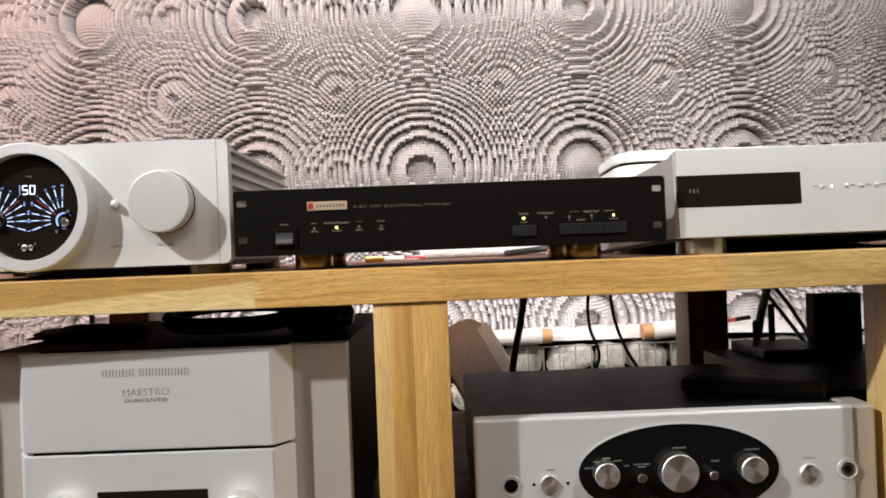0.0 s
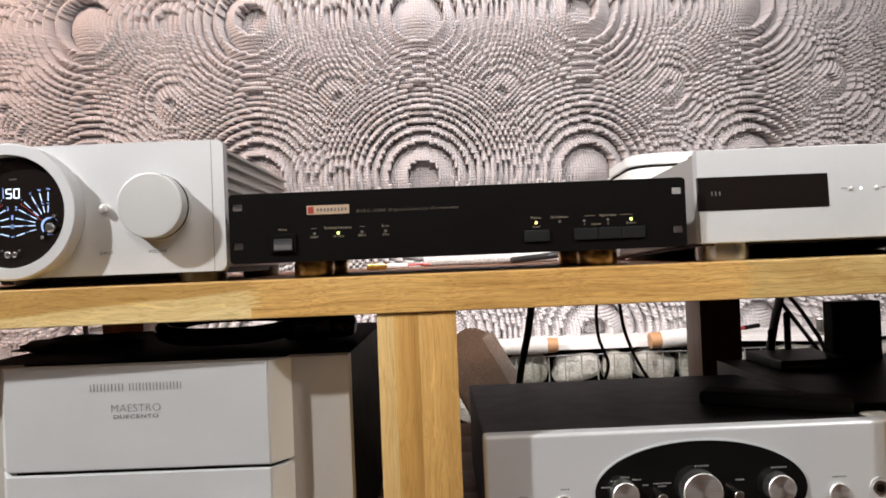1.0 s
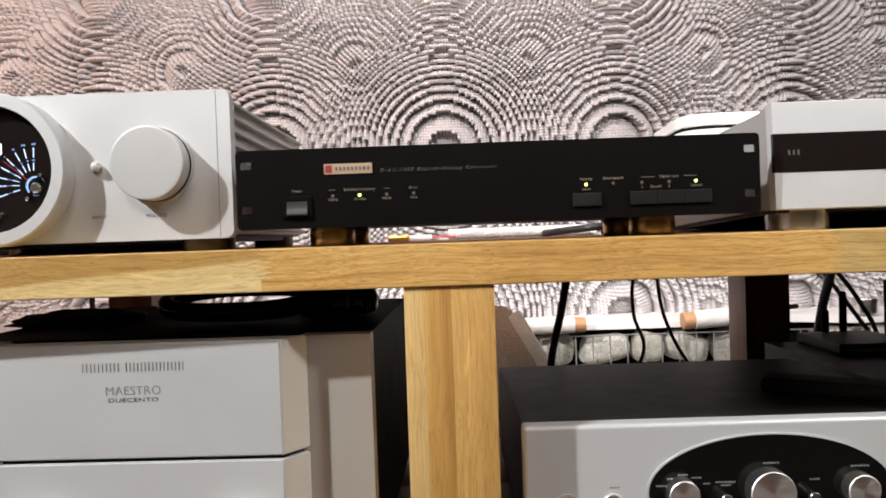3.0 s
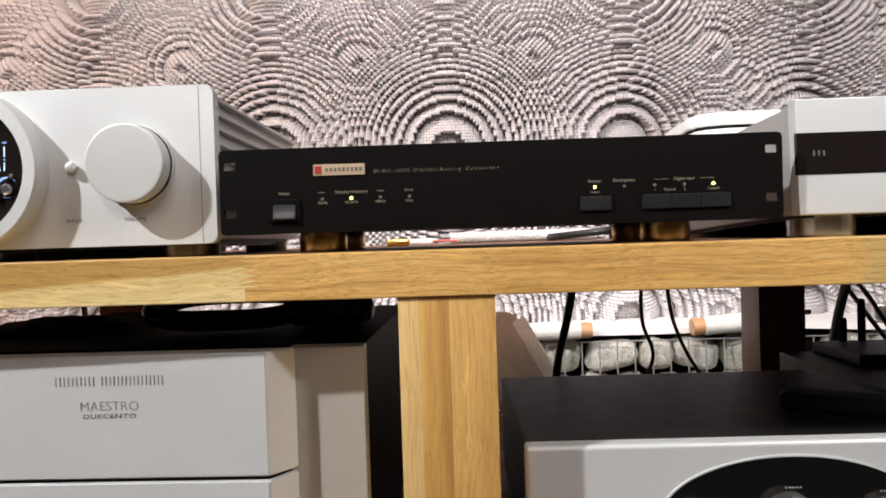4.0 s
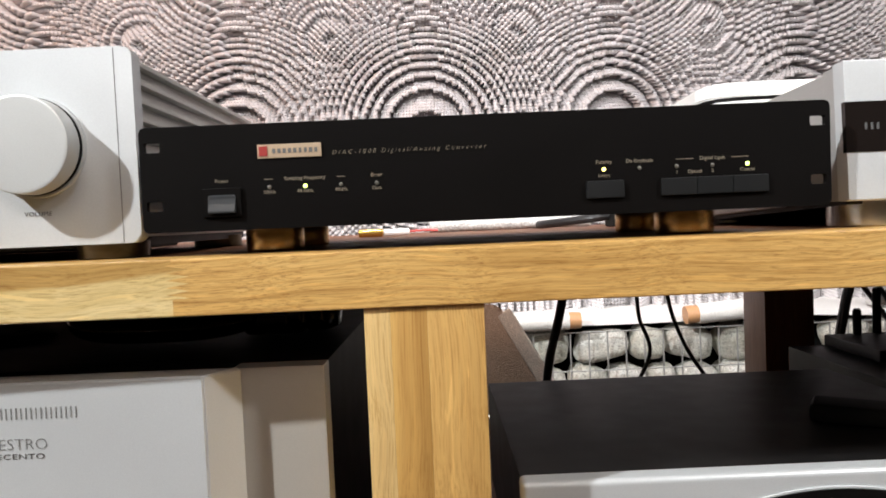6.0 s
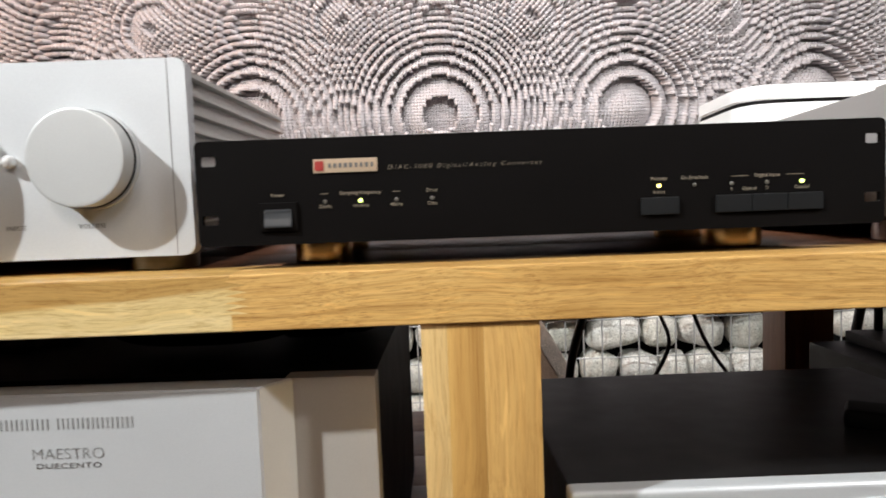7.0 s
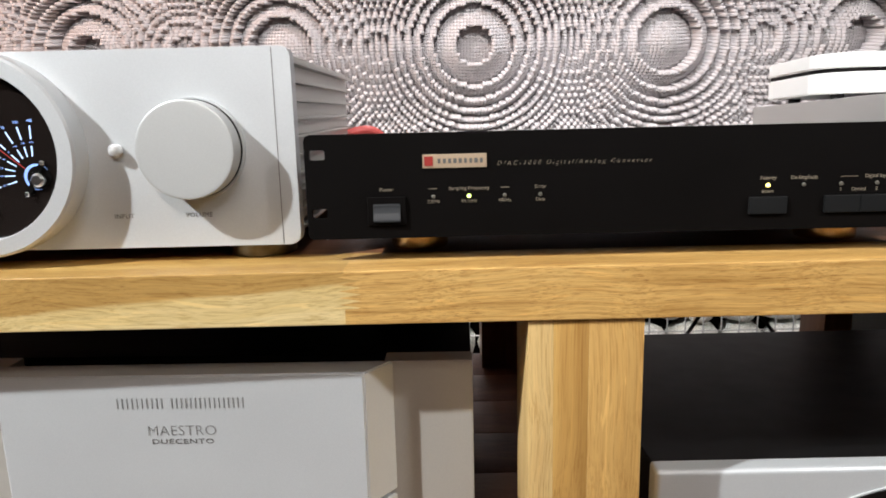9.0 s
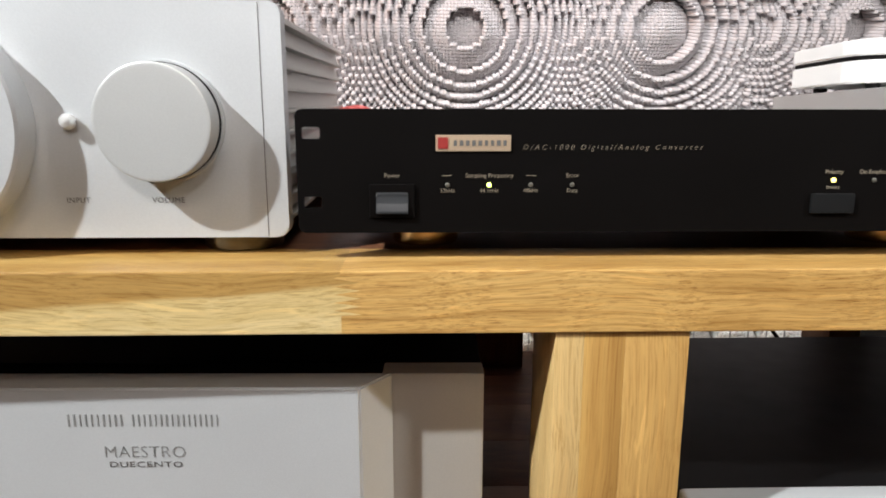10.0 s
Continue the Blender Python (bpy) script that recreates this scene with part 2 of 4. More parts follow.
PRINT_DIM = plain("dim_print", (0.16, 0.16, 0.16), 0.6, 0.0, 0.05, 150, 0.0)
WHITE_PLASTIC = plain("white_plastic", (0.82, 0.81, 0.79), 0.35, 0.0, 0.02, 80, 0.02, 0.0003)
SHEET = plain("white_sheet", (0.78, 0.77, 0.75), 0.75, 0.0, 0.05, 40, 0.3, 0.003)
FUZZ = plain("white_fleece", (0.74, 0.73, 0.7), 0.95, 0.0, 0.12, 40, 1.0, 0.004)
WRAP = plain("cloudy_film", (0.62, 0.61, 0.59), 0.25, 0.0, 0.25, 30, 0.8, 0.003)
TAN = plain("tan_tape", (0.5, 0.27, 0.13), 0.45, 0.0, 0.1, 60, 0.1, 0.001)
PLUSH = plain("brown_plush", (0.46, 0.33, 0.235), 0.95, 0.0, 0.2, 60, 1.0, 0.004)
PLUSH_PALE = plain("pale_plush", (0.72, 0.62, 0.51), 0.95, 0.0, 0.2, 60, 1.0, 0.004)
WALL_PAINT = plain("grey_wall_paint", (0.24, 0.23, 0.22), 0.85, 0.0, 0.04, 20, 0.1, 0.001)
CEILING_PAINT = plain("white_ceiling_paint", (0.8, 0.78, 0.74), 0.9, 0.0, 0.03, 20, 0.1, 0.001)
FLOOR_WOOD = wood("floor_boards", (0.085, 0.05, 0.036), (0.11, 0.066, 0.048), (0.14, 0.085, 0.062))
LED_GREEN = glow("led_yellow_green", (0.72, 0.95, 0.2), 4.0)
LED_AMBER = glow("led_amber", (1.0, 0.8, 0.2), 4.0)
LED_WHITE = glow("led_white", (0.8, 0.88, 1.0), 4.0)
LED_OFF = plain("led_unlit", (0.12, 0.11, 0.09), 0.3, 0.0, 0.05, 100, 0.0)
VFD_WHITE = glow("display_white", (0.75, 0.88, 1.0), 1.3)
VFD_BLUE = glow("display_blue", (0.26, 0.42, 0.9), 0.6)
VFD_LINE = glow("display_bar", (0.5, 0.68, 1.0), 0.95)
VFD_RED = glow("display_red", (0.5, 0.04, 0.04), 0.25)
STONE = stone_skin()
BLOCK = block_print()


# ---- building helpers ----
def link(name, bm, mat, parent=None, label="", smooth=True):
    bmesh.ops.recalc_face_normals(bm, faces=bm.faces)
    me = bpy.data.meshes.new(name)
    bm.to_mesh(me)
    bm.free()
    me.materials.append(mat)
    if smooth:
        me.shade_smooth()
        me.set_sharp_from_angle(angle=radians(35))
    ob = new(name, me)
    if smooth and name not in ("shelf_board", "lower_shelf_board", "bottom_shelf_board", "post_stave", "upright_wire", "cooling_fin"):
        even = ob.modifiers.new("even_normals", "WEIGHTED_NORMAL")
        even.keep_sharp = True
    if parent:
        ob.parent = parent
    if label:
        ob["label"] = label
    return ob


def part(name, bm, mat, parent, label="", smooth=True):
    return link(name, bm, mat, parent, label, smooth)


def thing(name, label, category, group="", kind=""):
    return tagged(new(name), label, category, group, kind)


def box(x0, x1, y0, y1, z0, z1, r=0.0, seg=2):
    bm = bmesh.new()
    bmesh.ops.create_cube(bm, size=1)
    for v in bm.verts:
        v.co = Vector(((x0 + x1) / 2 + v.co.x * (x1 - x0), (y0 + y1) / 2 + v.co.y * (y1 - y0), (z0 + z1) / 2 + v.co.z * (z1 - z0)))
    if r:
        bmesh.ops.bevel(bm, geom=bm.edges[:], offset=r, segments=seg, affect="EDGES", profile=0.6)
    return bm


def prism(points, a, b, axis="y", r=0.0):
    """A polygon, given in the two other axes, extruded from a to b along one axis."""
    bm = bmesh.new()

    def at(p, c):
        return {"x": (c, p[0], p[1]), "y": (p[0], c, p[1]), "z": (p[0], p[1], c)}[axis]

    f = [bm.verts.new(at(p, a)) for p in points]
    g = [bm.verts.new(at(p, b)) for p in points]
    n = len(points)
    bm.faces.new(f)
    bm.faces.new(g[::-1])
    for i in range(n):
        bm.faces.new((f[i], g[i], g[(i + 1) % n], f[(i + 1) % n]))
    if r:
        bmesh.ops.bevel(bm, geom=bm.edges[:], offset=r, segments=2, affect="EDGES")
    return bm


def lathe(cx, cz, profile, axis="y", steps=48):
    """A profile of (radius, height) turned round an axis: along y at (cx, cz), along z at (cx, cy)."""
    bm = bmesh.new()
    rings = []
    profile = [(profile[0][0] * 0.95, profile[0][1]), *profile, (profile[-1][0] * 0.95, profile[-1][1])]
    for r, h in profile:
        ring = []
        for i in range(steps):
            a = 2 * math.pi * i / steps
            p = (cx + r * math.cos(a), h, cz + r * math.sin(a)) if axis == "y" else (cx + r * math.cos(a), cz + r * math.sin(a), h)
            ring.append(bm.verts.new(p))
        rings.append(ring)
    for a, b in zip(rings, rings[1:]):
        for i in range(steps):
            bm.faces.new((a[i], b[i], b[(i + 1) % steps], a[(i + 1) % steps]))
    for ring in (rings[0], rings[-1]):
        bm.faces.new(ring)
    return bm


def disc(cx, cz, r, y0, y1, steps=32, soft=0.0):
    if soft:
        return lathe(cx, cz, [(r - soft, y0), (r - soft * 0.3, y0 + soft * 0.3), (r, y0 + soft), (r, y1)], "y", steps)
    return lathe(cx, cz, [(r, y0), (r, y1)], "y", steps)


def tube(points, r, steps=10, close=True):
    """A round tube along smooth points."""
    pts = [Vector(p) for p in points]
    fine = []
    for i in range(len(pts) - 1):
        p0, p1, p2, p3 = pts[max(i - 1, 0)], pts[i], pts[i + 1], pts[min(i + 2, len(pts) - 1)]
        for k in range(8):
            t = k / 8
            fine.append(0.5 * (2 * p1 + (p2 - p0) * t + (2 * p0 - 5 * p1 + 4 * p2 - p3) * t * t + (3 * p1 - p0 - 3 * p2 + p3) * t ** 3))
    fine.append(pts[-1])
    bm = bmesh.new()
    rings = []
    for i, p in enumerate(fine):
        d = (fine[min(i + 1, len(fine) - 1)] - fine[max(i - 1, 0)]).normalized()
        u = d.cross(Vector((0.31, 0.9, 0.3))).normalized()
        w = d.cross(u)
        rings.append([bm.verts.new(p + r * (math.cos(a) * u + math.sin(a) * w)) for a in (2 * math.pi * k / steps for k in range(steps))])
    for a, b in zip(rings, rings[1:]):
        for i in range(steps):
            bm.faces.new((a[i], b[i], b[(i + 1) % steps], a[(i + 1) % steps]))
    if close:
        bm.faces.new(rings[0])
        bm.faces.new(rings[-1])
    return bm


def lettering(name, body, x, y, z, size, mat, parent, shear=0.0, spacing=1.0, align="CENTER", turn=0.0, bold=0.0, wide=1.0):
    """Raised writing on a face that looks towards -y."""
    cu = bpy.data.curves.new(name, "FONT")
    cu.body, cu.size, cu.extrude, cu.shear, cu.space_character, cu.offset = body, size, 0.00012, shear, spacing, bold
    cu.align_x, cu.align_y, cu.resolution_u = align, "CENTER", 3
    ob = bpy.data.objects.new(name, cu)
    scene.collection.objects.link(ob)
    bpy.context.view_layer.update()
    me = bpy.data.meshes.new_from_object(ob.evaluated_get(bpy.context.evaluated_depsgraph_get()))
    bpy.data.objects.remove(ob)
    bpy.data.curves.remove(cu)
    me.transform(pose(x, y, z, 90, turn, 0) @ Matrix.Diagonal((wide, 1, 1, 1)))
    me.materials.clear()
    me.materials.append(mat)
    ob = new(name, me)
    ob.parent = parent
    return ob


def bars(name, x, y, z, width, height, count, mat, parent, seed=1, gap=0.35, apart=False):
    """Plain bars in place of a mark or of writing too small to read."""
    rnd, bm = random.Random(seed), bmesh.new()
    step = width / count
    for i in range(count):
        if apart:
            w, cx = step * (1 - gap) * rnd.uniform(0.7, 1.1), x - width / 2 + step * (i + 0.5)
            link(name, box(cx - w / 2, cx + w / 2, y - 0.0001, y + 0.0002, z - height / 2, z + height / 2), mat, parent, "", False)
            continue
        w = step * (1 - gap) * rnd.uniform(0.75, 1.05)
        cx = x - width / 2 + step * (i + 0.5)
        ret = bmesh.ops.create_cube(bm, size=1)
        for v in ret["verts"]:
            v.co = Vector((cx + v.co.x * w, y + v.co.y * 0.0003, z + v.co.z * height))
    return None if apart else tagged(link(name, bm, mat, parent, "", False), kind="stuff")


# ---- room ----
X0, X1, Y0, YW, TOP = -3.2, 3.2, -3.2, 1.53, 2.5
tagged(link("floor", box(X0, X1, Y0, YW + 0.1, -0.1, 0.0), FLOOR_WOOD), "brown wooden floor under the rack", "floor", kind="structure")
tagged(link("ceiling", box(X0 - 0.1, X1 + 0.1, Y0 - 0.1, YW + 0.2, TOP, TOP + 0.1), CEILING_PAINT), "plain white ceiling", "ceiling", kind="structure")
tagged(link("wall_south", box(X0, X1, Y0 - 0.1, Y0, 0, TOP), WALL_PAINT), "plain grey wall behind the camera", "wall", kind="structure")
tagged(link("wall_west", box(X0 - 0.1, X0, Y0, YW + 0.1, 0, TOP), WALL_PAINT), "plain grey side wall", "wall", kind="structure")
tagged(link("wall_east", box(X1, X1 + 0.1, Y0, YW + 0.1, 0, TOP), WALL_PAINT), "plain grey side wall", "wall", kind="structure")
wall_north = tagged(link("wall_north", box(X0, X1, YW, YW + 0.1, 0, TOP), CEILING_PAINT), "white wall with block-print wallpaper in ring patterns, built as relief", "wall", kind="structure")


def block_relief():
    """Square bars of unequal length that fan out a little: rings on a square grid, which repeat where they grow finer
    than the grid. Stands in for flat wallpaper; its printed shading is put into the shape.
    """
    n, px, pz, cx, cz = 59, 0.5225, 0.5165, -0.057, 0.872
    ax, az, base, amp = px / n, pz / n, 1.5295, 0.032
    fan, fan_z, fx, fz = 0.008, 0.0075, -0.057, 1.4
    i0, i1 = int((-2.1 - cx) / ax), int((2.2 - cx) / ax)
    j0, j1 = int((0.335 - cz) / az), int((1.95 - cz) / az)
    ii, jj = np.meshgrid(np.arange(i0, i1), np.arange(j0, j1), indexing="ij")
    turn = (ii ** 2 + jj ** 2) / (2 * n) - 0.28
    rise = 1 - 2 * (turn - np.floor(turn))
    front = base - 0.0355 - amp * rise
    x0, z0 = cx + (ii - 0.5) * ax, cz + (jj - 0.5) * az
    x1, z1 = x0 + ax, z0 + az
    x0, x1 = (x + fan * rise * (x - fx) for x in (x0, x1))
    z0, z1 = (z + fan_z * rise * (z - fz) for z in (z0, z1))
    corner = [(x0, front, z0), (x1, front, z0), (x1, front, z1), (x0, front, z1)]
    back = np.full_like(front, base)
    corner += [(fx + (a - fx) * (1 - 2 * fan), back, fz + (c - fz) * (1 - 2 * fan_z)) for a, _, c in corner]
    verts = np.stack([np.stack(c, -1) for c in corner], 2).reshape(-1, 3)
    k = (np.arange(ii.size) * 8)[:, None, None]
    quads = np.array([(0, 1, 2, 3), (0, 4, 5, 1), (1, 5, 6, 2), (2, 6, 7, 3), (3, 7, 4, 0)])[None]
    faces = (k + quads).reshape(-1, 4)
    me = bpy.data.meshes.new("block_relief")
    me.vertices.add(len(verts))
    me.vertices.foreach_set("co", verts.ravel())
    me.loops.add(faces.size)
    me.loops.foreach_set("vertex_index", faces.ravel())
    me.polygons.add(len(faces))
    me.polygons.foreach_set("loop_start", np.arange(0, faces.size, 4))
    me.update(calc_edges=True)
    me.materials.append(BLOCK)
    ob = new("block_relief", me)
    ob.parent = wall_north
    return tagged(ob, "wallpaper print of square blocks in ring patterns, built as relief", kind="stuff")


block_relief()

for lamp_name, place, target, watts, colour, radius, cone, wide in LAMPS:
    spot = thing("ceiling_spotlight", "round white recessed spotlight in the ceiling", "spotlight", "ceiling spotlights")
    part("trim_ring", lathe(place[0], place[1], [(0.055, TOP), (0.055, TOP - 0.008), (0.042, TOP - 0.012), (0.042, TOP)], "z", 32), WHITE_PLASTIC, spot)
    part("lens", lathe(place[0], place[1], [(0.041, TOP - 0.001), (0.041, TOP - 0.006)], "z", 32), glow("lamp_glass", colour, 4.0), spot)
    la = bpy.data.lights.new(lamp_name, "SPOT")
    la.energy, la.color, la.shadow_soft_size, la.spot_size, la.spot_blend = watts, colour, radius, radians(cone), 0.8
    new(lamp_name + "_lamp", la).matrix_world = look(place, target) @ Matrix.Diagonal((wide, 1, 1, 1))

# ---- rack ----
rack = thing("hifi_rack", "oak hi-fi rack with finger-jointed rails, thick posts and dark brown shelves", "rack")
ZT, ZB, YF = 0.5905, 0.5518, -0.0245


def rail(x0, x1, z0, z1, mat, teeth0=0, teeth1=0, depth=0.06):
    """A rail stave; toothed ends interlock with the next stave."""
    h = z1 - z0
    pts = []
    def end(x):
        """Plain below, five long narrow teeth above."""
        run = [(x - 0.0045, z0), (x - 0.0045, z0 + h * 0.3)]
        for i in range(10):
            run.append((x + (0.007 if i % 2 == 0 else -0.0085), z0 + h * (0.32 + 0.062 * i)))
        return run + [(x - 0.0045, z0 + h * 0.92), (x - 0.0045, z1)]

    pts += [(x0, z0)] if not teeth0 else end(x0)[:1]
    pts += end(x1) if teeth1 else [(x1, z0), (x1, z1)]
    pts += end(x0)[::-1][:-1] if teeth0 else [(x0, z1)]
    bm = prism(pts, YF, YF + depth)
    edges = [e for e in bm.edges if all(abs(v.co.y - YF) < 1e-6 and (abs(v.co.z - z1) < 1e-6 or abs(v.co.z - z0) < 1e-6) for v in e.verts) and abs(e.verts[0].co.z - e.verts[1].co.z) < 1e-6]
    bmesh.ops.bevel(bm, geom=edges, offset=0.0016, segments=2, affect="EDGES", profile=0.5)
    return part("rail", bm, mat, rack, smooth=True)


rail(-0.86, -0.21, ZB, ZT, OAK_SAP, 0, 1)
rail(-0.21, 0.298, ZB, ZT, OAK, 1, 1)
rail(0.298, 0.8, ZB, ZT, OAK_PALE, 1, 1)
rail(0.8, 1.18, ZB, ZT, OAK, 1, 0)
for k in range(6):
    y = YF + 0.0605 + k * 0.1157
    part("shelf_board", box(-0.86, 1.18, y, y + 0.1152, ZB, ZT, 0.001), OAK_BROWN, rack, "dark brown oak shelf board")
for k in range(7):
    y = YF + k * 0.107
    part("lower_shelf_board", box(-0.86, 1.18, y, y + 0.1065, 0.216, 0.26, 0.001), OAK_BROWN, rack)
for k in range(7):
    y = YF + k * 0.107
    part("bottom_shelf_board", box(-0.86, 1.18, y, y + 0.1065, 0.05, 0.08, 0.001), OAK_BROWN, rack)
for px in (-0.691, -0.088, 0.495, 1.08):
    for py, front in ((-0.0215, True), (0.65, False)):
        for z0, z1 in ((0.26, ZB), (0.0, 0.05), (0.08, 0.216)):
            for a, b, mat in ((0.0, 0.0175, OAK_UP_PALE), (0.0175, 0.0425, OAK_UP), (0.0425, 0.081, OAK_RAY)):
                stave = part("post_stave", box(px + a, px + b, py, py + 0.08, z0, z1, 0.0003), mat if front else OAK_DARK, rack)
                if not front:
                    stave["label"] = "dark brown oak stave of a rear post"


# ---- black converter ----
conv = thing("digital_converter", "black rack-width digital converter on bronze feet, its lights lit", "hi-fi unit")


def converter():
    """A front plate with four slots, pieced round the slots, so that the openings go through."""
    x0, x1, z0, z1, y0, y1 = -0.2413, 0.2413, 0.608, 0.6815, 0.0, 0.0045
    c = 0.004
    outer = [(x0 + c, z0), (x1 - c, z0), (x1 - c * 0.3, z0 + c * 0.3), (x1, z0 + c), (x1, z1 - c), (x1 - c * 0.3, z1 - c * 0.3), (x1 - c, z1), (x0 + c, z1), (x0 + c * 0.3, z1 - c * 0.3), (x0, z1 - c), (x0, z0 + c), (x0 + c * 0.3, z0 + c * 0.3)]
    plate = part("front_plate", prism(outer, y0, y1, "y"), BLACK, conv)
    cut = bmesh.new()
    for sx in (-0.2325, 0.2325):
        for sz in (0.6265, 0.6675):
            pts = [(sx - 0.0055, sz - 0.0025), (sx - 0.0045, sz - 0.0035), (sx + 0.0045, sz - 0.0035), (sx + 0.0055, sz - 0.0025), (sx + 0.0055, sz + 0.0025), (sx + 0.0045, sz + 0.0035), (sx - 0.0045, sz + 0.0035), (sx - 0.0055, sz + 0.0025)]
            b = prism(pts, y0 - 0.01, y1 + 0.01, "y")
            tmp = bpy.data.meshes.new("slot")
            bmesh.ops.recalc_face_normals(b, faces=b.faces)
            b.to_mesh(tmp)
            b.free()
            cut.from_mesh(tmp)
            bpy.data.meshes.remove(tmp)
    cutter = link("cutter", cut, BLACK, smooth=False)
    mod = plate.modifiers.new("slots", "BOOLEAN")
    mod.object, mod.solver = cutter, "EXACT"
    bpy.context.view_layer.update()
    me = bpy.data.meshes.new_from_object(plate.evaluated_get(bpy.context.evaluated_depsgraph_get()))
    plate.modifiers.clear()
    plate.data = me
    me.set_sharp_from_angle(angle=radians(25))
    bpy.data.objects.remove(cutter)


converter()
part("case", box(-0.215, 0.215, 0.0045, 0.3, 0.611, 0.672, 0.001), BLACK_CASE, conv)
for sx in (-0.165, 0.16):
    for sy in (0.066, 0.19):
        part("foot", lathe(sx, sy, [(0.0215, ZT), (0.0225, ZT + 0.0015), (0.0225, 0.606), (0.021, 0.6115)], "z", 40), COPPER, conv, "bronze metal foot")
badge = part("badge", box(-0.159, -0.1145, -0.0012, 0.0, 0.657, 0.6665, 0.0004), BADGE, conv, "gold badge with a red square")
part("red_square", box(-0.1578, -0.1518, -0.0018, -0.0012, 0.6585, 0.6652, 0.0002), RED, badge)
bars("badge_mark", -0.1328, -0.0014, 0.6618, 0.033, 0.0032, 9, PRINT_DARK, badge, 3)
lettering("title", "D/AC-1000 Digital/Analog Converter", -0.1075, -0.0002, 0.6592, 0.0044, PRINT_GOLD, conv, 0.3, 1.56, "LEFT", bold=-0.00007)
switch = part("power_switch", box(-0.1985, -0.1715, -0.002, 0.0, 0.6175, 0.6375, 0.0008), BLACK, conv)
part("rocker", prism([(-0.0042, 0.62), (-0.0044, 0.6214), (-0.0029, 0.6262), (-0.0022, 0.6302), (-0.0024, 0.6322), (-0.0014, 0.6336), (0.0, 0.6336), (0.0, 0.62)], -0.1945, -0.1755, "x", 0.0004), ROCKER, switch, "grey rocker")


def caption(body, x, z, size=0.0036, mat=None):
    lettering("caption", body, x, -0.0002, z, size, mat or PRINT_GOLD, conv)


caption("Power", -0.185, 0.6425)
caption("Sampling Frequency", -0.127, 0.6425)
for sx in (-0.1525, -0.1018):
    part("rule", box(sx - 0.003, sx + 0.003, -0.0003, 0.0, 0.6423, 0.6427), PRINT_GOLD, conv)
for body, x in (("32kHz", -0.152), ("44.1kHz", -0.127), ("48kHz", -0.102), ("Data", -0.077)):
    caption(body, x, 0.6335, 0.0034)
caption("Error", -0.077, 0.6425)
for x, m in ((-0.152, LED_OFF), (-0.127, LED_GREEN), (-0.102, LED_OFF), (-0.077, LED_OFF)):
    part("indicator", lathe(x, 0.637, [(0.0005, -0.0014), (0.0012, -0.001), (0.0014, 0.0)], "y", 16), m, conv, "lit yellow-green light" if m is LED_GREEN else "unlit light")
caption("Polarity", 0.082, 0.6445)
caption("Invert", 0.082, 0.6352, 0.0034)
caption("De-Emphasis", 0.107, 0.6445)
caption("Digital Input", 0.158, 0.6445)
for sx in (0.1385, 0.1775):
    part("rule", box(sx - 0.006, sx + 0.006, -0.0003, 0.0, 0.6443, 0.6447), PRINT_GOLD, conv)
for body, x in (("1", 0.133), ("Optical", 0.1455), ("2", 0.158), ("Coaxial", 0.1825)):
    caption(body, x, 0.6355, 0.0034)
for x, m in ((0.082, LED_AMBER), (0.107, LED_OFF), (0.133, LED_OFF), (0.158, LED_OFF), (0.1825, LED_GREEN)):
    part("indicator", lathe(x, 0.6395, [(0.0005, -0.0014), (0.0012, -0.001), (0.0014, 0.0)], "y", 16), m, conv, "lit amber light" if m is LED_AMBER else ("lit yellow-green light" if m is LED_GREEN else "unlit light"))
for x0, x1 in ((0.069, 0.0955), (0.1215, 0.1463), (0.1467, 0.1713), (0.1717, 0.1965)):
    part("push_button", box(x0, x1, -0.0024, 0.0, 0.6195, 0.6315, 0.0006), BUTTON, conv, "dark grey push button")

# ---- silver amplifier with round display ----
amp = thing("silver_amplifier", "satin silver amplifier with a round lit meter and large volume knob", "amplifier")
AX0, AX1, AY, AZ0, AZ1 = -0.665, -0.2505, 0.018, 0.602, 0.7435
corner = []
for cx, cz, a0 in ((AX1 - 0.007, AZ1 - 0.007, 0), (AX0 + 0.007, AZ1 - 0.007, 90), (AX0 + 0.007, AZ0 + 0.007, 180), (AX1 - 0.007, AZ0 + 0.007, 270)):
    corner += [(cx + 0.007 * math.cos(radians(a0 + k * 15)), cz + 0.007 * math.sin(radians(a0 + k * 15))) for k in range(7)]
part("front_panel", prism(corner, AY, AY + 0.014, "y", 0.0009), SILVER, amp)
part("panel_seam", box(-0.2637, -0.2632, AY - 0.0002, AY, AZ0 + 0.001, AZ1 - 0.001), PRINT_DARK, amp)
part("case", box(AX0 + 0.01, AX1 - 0.009, AY + 0.018, 0.36, AZ0 + 0.004, AZ1 - 0.003, 0.001), FIN, amp)
for side in (-1, 1):
    for k in range(10):
        z = AZ0 + 0.008 + k * 0.0136
        a, b = (AX1 - 0.009, AX1 - 0.0015) if side > 0 else (AX0 + 0.0015, AX0 + 0.01)
        part("cooling_fin", box(a, b, AY + 0.018, 0.345, z, z + 0.0028, 0.0006), FIN, amp)
for sx in (-0.288, -0.625):
    for sy in (0.055, 0.31):
        part("foot", lathe(sx, sy, [(0.025, ZT), (0.026, ZT + 0.001), (0.026, AZ0 + 0.001)], "z", 36), FOOT_DARK, amp, "dim metal foot")
part("under_plate", box(AX0 + 0.02, AX1 - 0.02, AY + 0.03, 0.35, AZ0 - 0.003, AZ0 + 0.004), BLACK_CASE, amp)
KX, KZ = -0.3225, 0.6735
